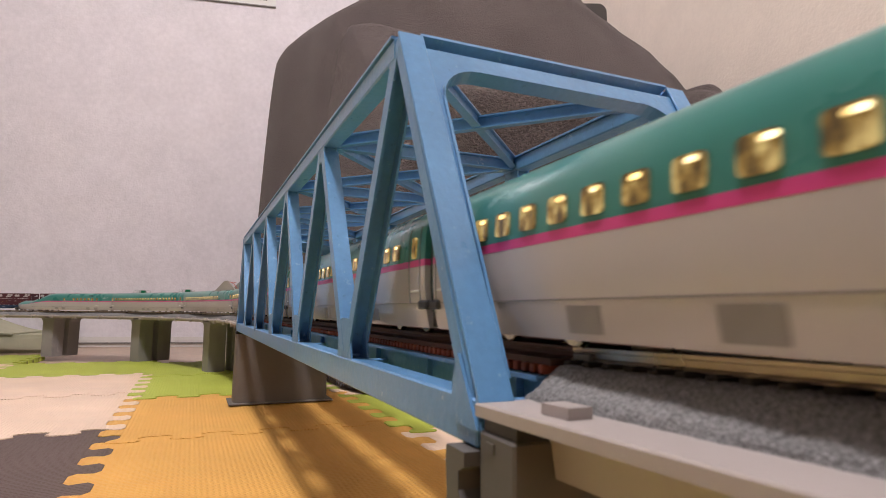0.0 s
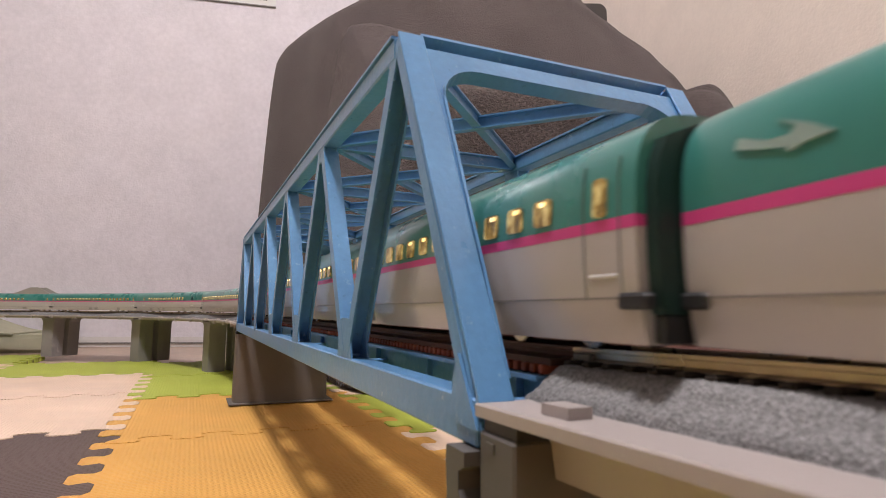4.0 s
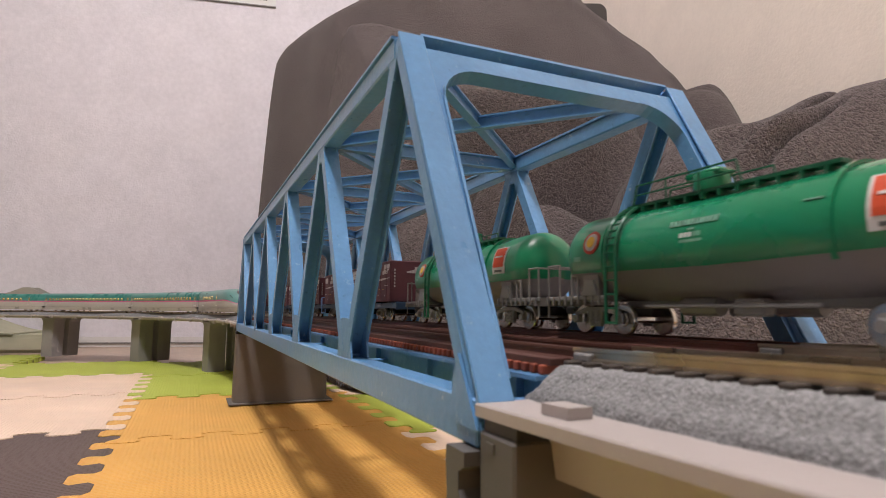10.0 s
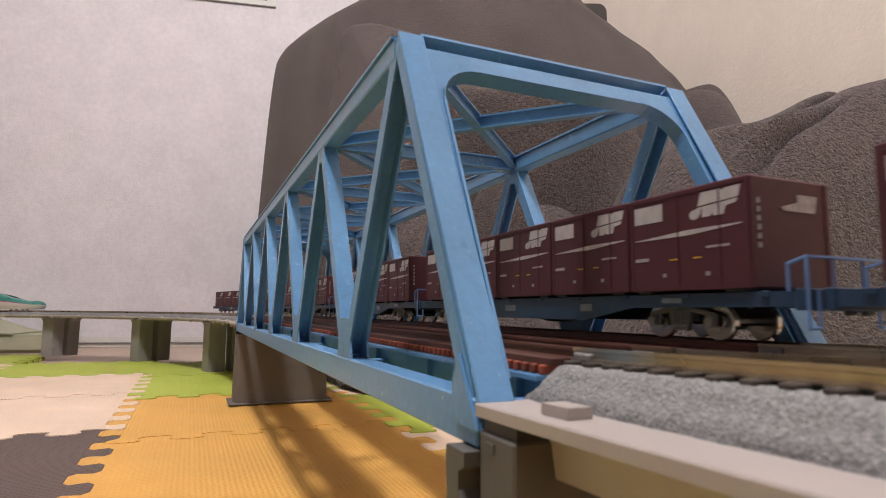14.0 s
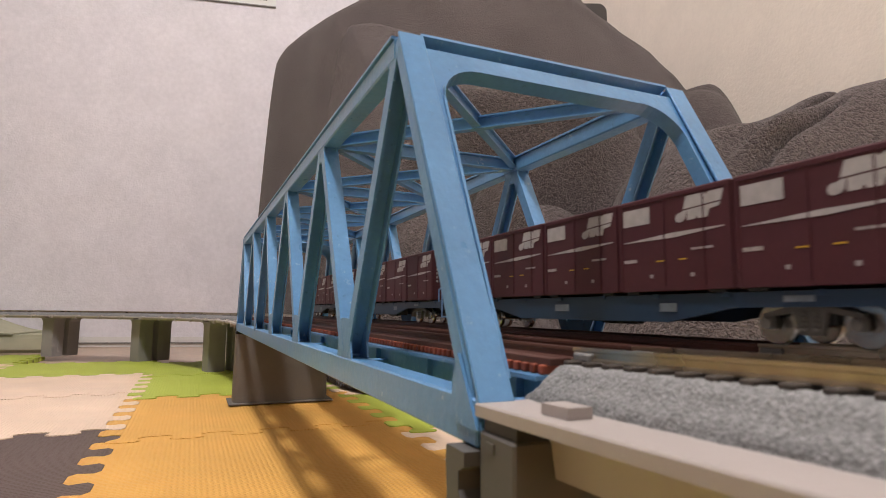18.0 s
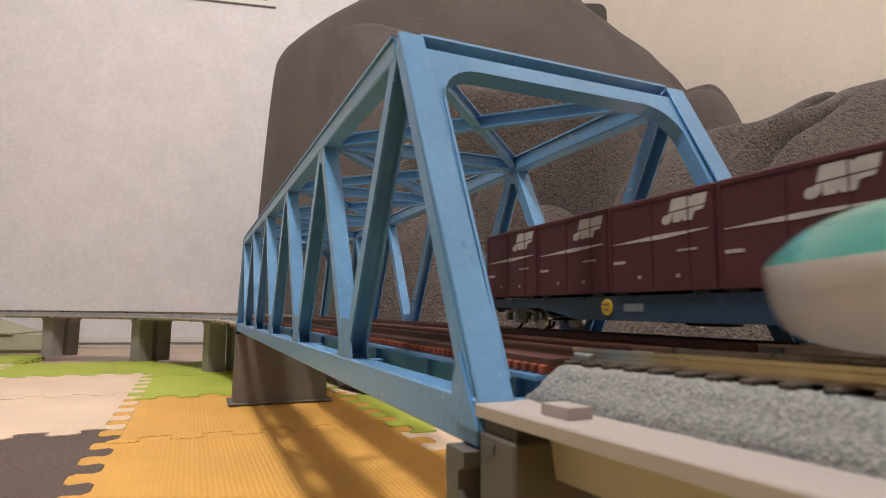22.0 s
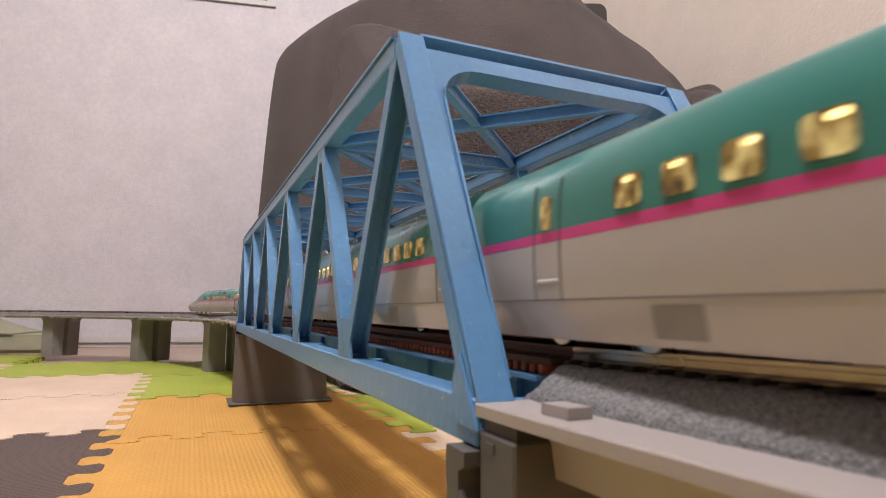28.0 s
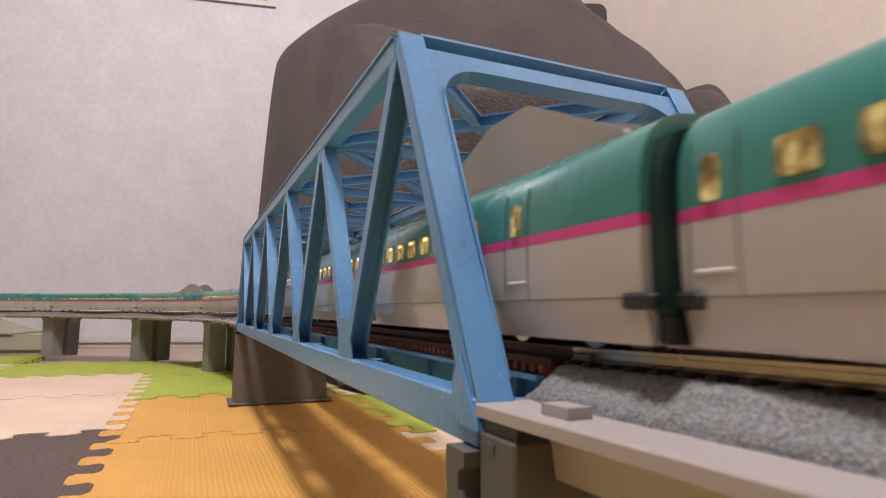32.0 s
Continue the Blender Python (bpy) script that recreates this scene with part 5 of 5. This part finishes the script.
        for sx in (-1, 1):
            bm = nb()
            prism(bm, [(-0.0045, 0.0146), (0.0045, 0.0146), (0.0025, 0.0205), (-0.0025, 0.0205)], lambda u, v, w: Vector((sx * 0.0160 - 0.0007 + w, sg * 0.0560 + u, v)), 0.0014)
            part("saddle_plate", bm, M_FRAME, t)
            bm = nb()
            rod(bm, [(sx * 0.015, sg * 0.0650, 0.0146), (sx * 0.015, sg * 0.0650, 0.0225), (sx * 0.015, sg * 0.0685, 0.0225), (sx * 0.015, sg * 0.0685, 0.0146)], 0.0006, 6)
            part("pipe", bm, M_FRAME, t)
        bogie(t, sg * 0.0560, M_FRAME)
        bm = nb()
        box(bm, -0.002, 0.002, min(sg * 0.0855, sg * 0.0898), max(sg * 0.0855, sg * 0.0898), 0.0075, 0.0108, 0.0005)
        part("coupler", bm, M_BLACK, t)
    bm = nb()
    box(bm, -0.0035, 0.0035, -0.050, 0.050, 0.0100, 0.0140, 0.0005)
    part("centre_sill", bm, M_FRAME, t)
    bm = nb()
    disc(bm, (0.006, -0.012, 0.0105), (0, 1, 0), 0.0032, 0.014, 12)
    box(bm, 0.0070, 0.0125, 0.004, 0.014, 0.0075, 0.0125, 0.0008)
    disc(bm, (-0.006, 0.012, 0.0105), (0, 1, 0), 0.0032, 0.014, 12)
    box(bm, -0.0125, -0.0070, -0.014, -0.004, 0.0075, 0.0125, 0.0008)
    rod(bm, [(-0.0125, -0.030, 0.0105), (-0.0125, 0.030, 0.0105)], 0.0006)
    rod(bm, [(0.0125, -0.030, 0.0105), (0.0125, 0.030, 0.0105)], 0.0006)
    part("brake_gear", bm, M_FRAME, t)
    return t


# ---- container wagons ----
CL, CW, CHT = 0.0467, 0.0332, 0.0325


def mark_bms(l, w, h, sg, panel):
    """White logo strokes, stripe and rows of small writing on one long side; u runs to the reader's right."""
    x = sg * (w / 2 + 0.0004)
    put = lambda u, v, q: Vector((x - sg * 0.0004 + sg * q, u * sg, v))
    logo = nb()
    sl = 0.08
    z0, z1 = 0.0215, 0.0305
    lean = lambda u, v: u + (v - z0) * sl
    wide, high = 0.0178, 0.0078
    for poly in ([(0.0, 0.14), (0.03, 0.03), (0.10, -0.02), (0.18, 0.02), (0.23, 0.14), (0.25, 0.44), (0.17, 0.44), (0.14, 0.38), (0.05, 0.36), (0.01, 0.28)],
                 [(0.27, 0.03), (0.44, 0.03), (0.47, 0.17), (0.51, 0.03), (0.70, 0.03), (0.74, 0.33), (0.92, 0.38), (0.95, 0.53), (0.265, 0.44)],
                 [(0.165, 0.49), (0.96, 0.58), (1.0, 1.0), (0.70, 1.0), (0.66, 0.90), (0.60, 1.0), (0.22, 1.0)]):
        prism(logo, [(lean(0.0025 + u * wide, 0.0222 + v * high), 0.0222 + v * high) for u, v in poly], put, 0.00012)
    out = [("logo", logo, M_LOGO)]

    def plate(name, pts, mat):
        bm = nb()
        prism(bm, pts, put, 0.00012)
        out.append((name, bm, mat))

    plate("stripe", [(-0.0212, 0.0178), (-0.0212, 0.0180), (0.0015, 0.0193), (0.0208, 0.0193), (0.0208, 0.0190), (0.0020, 0.0177)], M_LOGO)
    if panel:
        plate("panel", [(-0.0212, 0.0235), (-0.0085, 0.0235), (-0.0085, 0.0292), (-0.0212, 0.0292)], M_LOGO)
    for u0, u1, v0, v1 in ((-0.0212, -0.0150, 0.0108, 0.0119), (0.0085, 0.0165, 0.0131, 0.0138), (-0.0090, -0.0076, 0.0052, 0.0064), (0.008, 0.0094, 0.0050, 0.0062)):
        plate("writing", [(u0, v0), (u1, v0), (u1, v1), (u0, v1)], M_GREYMARK)
    for u0, u1, v0, v1 in () if not panel else ((-0.0060, -0.0025, 0.0104, 0.0108), (0.0035, 0.0065, 0.0104, 0.0108)):
        plate("yellow_writing", [(u0, v0), (u1, v0), (u1, v1), (u0, v1)], M_YELL)
    return out


def make_container(panel):
    t = thing("freight_container", "maroon steel freight container with white markings" + (" and a white panel" if panel else ""), "container", "containers on the flat wagons")
    l, w, h = CL, CW, CHT
    bm = nb()
    box(bm, -w / 2, w / 2, -l / 2, l / 2, 0.0008, h, 0.0006)
    part("body", bm, M_MAROON, t)
    for sg in (-1, 1):
        x0, x1 = sorted((sg * w / 2, sg * (w / 2 + 0.0003)))
        for y in (-l / 2 + 0.0008, l / 2 - 0.0008, -0.0022, 0.0135):
            bm = nb()
            q = 0.0006 if abs(y) > 0.02 else 0.0002
            box(bm, x0, x1, y - q, y + q, 0.0012, h - 0.0006)
            part("post", bm, M_MAROON, t)
        for z in (0.0016, h - 0.0012):
            bm = nb()
            box(bm, x0, x1, -l / 2 + 0.0015, l / 2 - 0.0015, z - 0.0006, z + 0.0006)
            part("side_rail", bm, M_MAROON, t)
        for name, bm, mat in mark_bms(l, w, h, sg, panel):
            part(name, bm, mat, t)
        y = sg * (l / 2 + 0.0001)
        for x in (-w / 2 + 0.0010, w / 2 - 0.0010):
            bm = nb()
            box(bm, x - 0.0007, x + 0.0007, y - 0.0002, y + 0.0003, 0.0012, h - 0.0006)
            part("end_post", bm, M_MAROON, t)
        for q in range(6):
            bm = nb()
            box(bm, 0.0128, 0.0138, y - 0.0002, y + 0.0003, 0.0120 + q * 0.0025, 0.0135 + q * 0.0025)
            part("writing", bm, M_GREYMARK, t)
        if sg > 0:
            bm = nb()
            prism(bm, [(-0.004, 0.0240), (-0.003, 0.0230), (0.0100, 0.0230), (0.0112, 0.0280), (0.0030, 0.0280), (0.0030, 0.0258)], lambda u, v, q: Vector((-u, y + q, v)), 0.0003)
            part("logo", bm, M_GREYMARK, t)
    for x in (-w / 2 + 0.003, w / 2 - 0.003):
        for y in (-l / 2 + 0.006, l / 2 - 0.006):
            bm = nb()
            box(bm, x - 0.0028, x + 0.0028, y - 0.003, y + 0.003, 0.0, 0.0009)
            part("foot", bm, M_BLACK, t)
    return t


def make_container_wagon(panel, rail_front, mark):
    t = thing("container_wagon", "dark blue container flat wagon with brown-grey bogies", "model wagon", "container wagons of the freight train")
    H = 0.0142
    # frame with a fish-bellied side sill
    for sg in (-1, 1):
        bm = nb()
        x0 = sg * 0.0150 - 0.0008
        prism(bm, [(-0.131, H - 0.0040), (-0.131, H), (0.131, H), (0.131, H - 0.0040), (0.070, H - 0.0042), (0.045, H - 0.0088), (-0.045, H - 0.0088), (-0.070, H - 0.0042)], lambda u, v, w: Vector((x0 + w, u, v)), 0.0016)
        part("side_sill", bm, M_WBLUE, t)
        xo = sg * (0.0150 + 0.0009)
        for k in range(10):
            y = -0.122 + k * 0.0271
            bm = nb()
            box(bm, min(xo, xo + sg * 0.0005), max(xo, xo + sg * 0.0005), y - 0.0014, y + 0.0014, H - 0.0014, H + 0.0002, 0.0002)
            part("lashing", bm, M_WBLUE, t)
        if mark:
            bm = nb()
            disc(bm, (xo + sg * 0.0002, -0.026, H - 0.0040), (1, 0, 0), 0.0030, 0.0006, 16)
            part("yellow_badge", bm, M_YELL, t)
            bm = nb()
            for dz in (-0.0012, 0.0008):
                box(bm, xo + sg * 0.0005 - 0.0001, xo + sg * 0.0005 + 0.0002, -0.0275, -0.0245, H - 0.0040 + dz, H - 0.0034 + dz)
            part("badge_bar", bm, M_INK, t)
        for y, l in ((-0.017, 0.0095), (0.042, 0.007), (0.085, 0.008)):
            bm = nb()
            box(bm, min(xo - sg * 0.0002, xo + sg * 0.0002), max(xo - sg * 0.0002, xo + sg * 0.0002), y, y + l, H - 0.0055 if abs(y) < 0.045 else H - 0.0028, H - 0.0028 if abs(y) < 0.045 else H - 0.0012)
            part("writing", bm, M_WMARK, t)
    bm = nb()
    box(bm, -0.0142, 0.0142, -0.131, 0.131, H - 0.0028, H - 0.0008)
    for sg in (-1, 1):
        box(bm, -0.0165, 0.0165, sg * 0.1315 - 0.0012, sg * 0.1315 + 0.0012, H - 0.0050, H + 0.0006, 0.0003)
    part("deck", bm, M_WBLUE, t)
    bm = nb()
    disc(bm, (0.004, 0.010, H - 0.0068), (0, 1, 0), 0.0034, 0.020, 12)
    box(bm, -0.010, -0.003, -0.018, 0.002, H - 0.0095, H - 0.0042, 0.0006)
    part("brake_gear", bm, M_BLACK, t)
    for sg in (-1, 1):
        bogie(t, sg * 0.0900, M_BOGIE)
        bm = nb()
        box(bm, -0.002, 0.002, min(sg * 0.1327, sg * 0.1346), max(sg * 0.1327, sg * 0.1346), 0.0080, 0.0115, 0.0005)
        part("coupler", bm, M_BLACK, t)
    if rail_front:
        bm = nb()
        for sx in (-1, 1):
            x = sx * 0.0160
            rod(bm, [(x, 0.1335, 0.0045), (x, 0.1335, H + 0.0085)], 0.0005, 5)
            rod(bm, [(x, 0.1285, H), (x, 0.1285, H + 0.0070), (x, 0.1335, H + 0.0085)], 0.0005, 5)
            rod(bm, [(x, 0.1335, 0.0048), (x - sx * 0.004, 0.1335, 0.0048), (x - sx * 0.004, 0.1335, H)], 0.0005, 5)
        rod(bm, [(-0.0160, 0.1335, H + 0.0085), (0.0160, 0.1335, H + 0.0085)], 0.0005, 5)
        for x in (-0.006, 0.006):
            rod(bm, [(x, 0.1335, H), (x, 0.1335, H + 0.0085)], 0.0004, 5)
        part("handrail", bm, M_LTBLUE, t, "bright blue end handrail")
    return t


BULLET = [make_bullet_car("head", 1)] + [make_bullet_car("mid", k) for k in range(2, 10)] + [make_bullet_car("tail", 10)]
first_tank = make_tank_wagon()
TANKS = [first_tank] + [copy_thing(first_tank, Matrix()) for _ in range(5)]
wagon_a = make_container_wagon(True, False, True)
wagon_b = make_container_wagon(True, True, False)
wagon_c = make_container_wagon(False, True, False)
wagon_d = make_container_wagon(False, False, True)
WAGONS = [wagon_a, wagon_b, copy_thing(wagon_b, Matrix()), copy_thing(wagon_b, Matrix()), wagon_c, wagon_d]

box_a, box_b = make_container(True), make_container(False)
LOADS = [(w, k, (box_a if w < 4 else box_b) if (w, k) in ((0, 0), (4, 0)) else copy_thing(box_a if w < 4 else box_b, Matrix())) for w in range(6) for k in range(5)]

# ---- small things by the walls ----


def make_notice():
    """The lower edge of a paper notice on the far wall."""
    t = thing("wall_notice", "white paper notice pinned to the grey wall", "notice")
    u0, v0 = -0.308, FN - 0.004
    t.matrix_basis = Matrix.Translation(room(u0, v0, 1.340)) @ pose(0, 0, 0, 0, 0, -12)
    bm = nb()
    box(bm, -0.60, 0.075, -0.0015, 0.0015, 0.0, 0.5)
    part("sheet", bm, M_PAPER, t)
    bm = nb()
    for k in range(26):
        u = -0.55 + k * 0.023
        box(bm, u, u + 0.016, -0.0022, -0.0016, 0.020, 0.029)
    part("writing", bm, M_INK, t)
    bm = nb()
    box(bm, -0.60, 0.076, -0.004, 0.0015, -0.006, -0.0005, 0.001)
    part("edge_strip", bm, M_SEAM, t)


def make_cushion():
    """A low olive cushion on the floor against the far wall, its upper half sagging at one end."""
    t = thing("floor_cushion", "olive-grey folded floor cushion with a middle seam", "cushion")
    t.matrix_basis = Matrix.Translation(room(-1.20, 2.13, FZ)) @ pose(0, 0, 0, 0, 0, -12)
    bm = nb()
    box(bm, -0.40, 0.36, -0.12, 0.12, 0.0005, 0.056)
    bmesh.ops.bevel(bm, geom=bm.edges[:], offset=0.010, segments=4, affect="EDGES")
    part("lower_half", bm, M_OLIVE, t, smooth=60)
    bm = nb()
    rings = []
    for k in range(15):
        u = -0.40 + 0.66 * k / 14
        h = 0.0665 * float(1 - sstep(0.02, 0.27, u)) + 0.004
        rings.append([Vector((u, v * 0.118, 0.0565 + h * z)) for v, z in ((-1, 0), (-1, 0.6), (-0.9, 0.9), (-0.75, 1), (0.75, 1), (0.9, 0.9), (1, 0.6), (1, 0))])
    loft(bm, rings)
    part("upper_half", bm, M_OLIVE, t, smooth=60)


def make_board():
    """A dark rounded backrest that holds the blanket up and shows at its top."""
    t = thing("chair_backrest", "dark brown rounded backrest corner showing above the blanket", "backrest")
    c = Vector((EYE[0], EYE[1])) + CR * 0.30 + CF * 1.62
    t.matrix_basis = pose(c.x, c.y, 0, 0, 0, -math.degrees(YAW))
    bm = nb()
    r, right, top = 0.026, 0.172, 1.026
    outline = [(-0.20, FZ + 0.001), (right, FZ + 0.001)]
    outline += [(right - r + r * math.cos(a), top - r + r * math.sin(a)) for a in np.linspace(0, math.pi / 2, 8)]
    outline += [(-0.20 + r - r * math.sin(a), top - r + r * math.cos(a)) for a in np.linspace(0, math.pi / 2, 8)]
    prism(bm, outline, lambda u, v, w: Vector((u, w - 0.02, v)), 0.04)
    part("panel", bm, M_BOARD, t, smooth=50)


make_notice()
make_cushion()
make_board()

# ---- what moves ----
# nose of the bullet train along the inner track, second by second
NOSE = [1.959, 2.169, 2.377, 2.586, 2.796, 3.006, 3.216, 3.426, 3.638, 3.852, 4.070, 4.300, 4.548, 4.803, 5.046, 5.288, 5.530, 5.773, 6.016, 6.259, 6.502, 6.744, 6.981, 7.219, 7.448, 7.673, 7.895, 8.113, 8.329, 8.547, 8.764, 8.978, 9.190]
FREIGHT0, FREIGHT_V = 1.745, 0.1455   # front of the first container wagon along the outer track


def nose_at(t):
    k = min(int(t), 31)
    p = [NOSE[min(max(k + i, 0), 32)] for i in (-1, 0, 1, 2)]
    q = t - k
    m0 = (p[2] - p[0]) / (2 if k > 0 else 1)
    m1 = (p[3] - p[1]) / (2 if k < 31 else 1)
    return (2 * q ** 3 - 3 * q ** 2 + 1) * p[1] + (q ** 3 - 2 * q ** 2 + q) * m0 + (3 * q ** 2 - 2 * q ** 3) * p[2] + (q ** 3 - q ** 2) * m1


def on_line(s, base, off, flip, conv=None):
    """The pose of a car whose two bogies stand base apart about s."""
    f = conv or (lambda q: q)
    a, b = at(f(s - base / 2), off)[0], at(f(s + base / 2), off)[0]
    m, d = (a + b) / 2, (b - a)
    if flip:
        d = -d
    return pose(m.x, m.y, ZR, 0, 0, math.degrees(math.atan2(-d.x, d.y)))


def spread(c):
    """Slack in the tank wagons' couplings: they stretch on the bridge and close up past it."""
    return float(np.interp(c, [-0.16, -0.105, -0.05, 0.075, 0.20], [0.014, 0.0125, 0.003, 0.0, -0.006]))


def tank_run(k, t):
    c = FREIGHT0 - FREIGHT_V * t - (6 - k) * TP + TP / 2 + 0.001
    return c + spread(c) - 0.0016 * (k - 1)


def motions():
    times = [0.5 * k for k in range(65)]
    back = 0.0
    for i, car in enumerate(BULLET):
        length = NC if i in (0, 9) else SP
        mid = back + length / 2
        walk(car, [(t, on_line(nose_at(t) - mid, 0.2, 0.0, i == 9)) for t in times])
        back += length
    for k, car in enumerate(TANKS):
        walk(car, [(t, on_line(tank_run(k, t), 0.11, GAUGE, True, outer_to_inner)) for t in times])
    run = lambda k, t: on_line(FREIGHT0 - FREIGHT_V * t + (k + 0.5) * CP, 0.18, GAUGE, True, outer_to_inner)
    for k, car in enumerate(WAGONS):
        walk(car, [(t, run(k, t)) for t in times])
    for k, i, load in LOADS:
        walk(load, [(t, run(k, t) @ pose(0, (i - 2) * 0.0477, 0.0144)) for t in times])


motions()
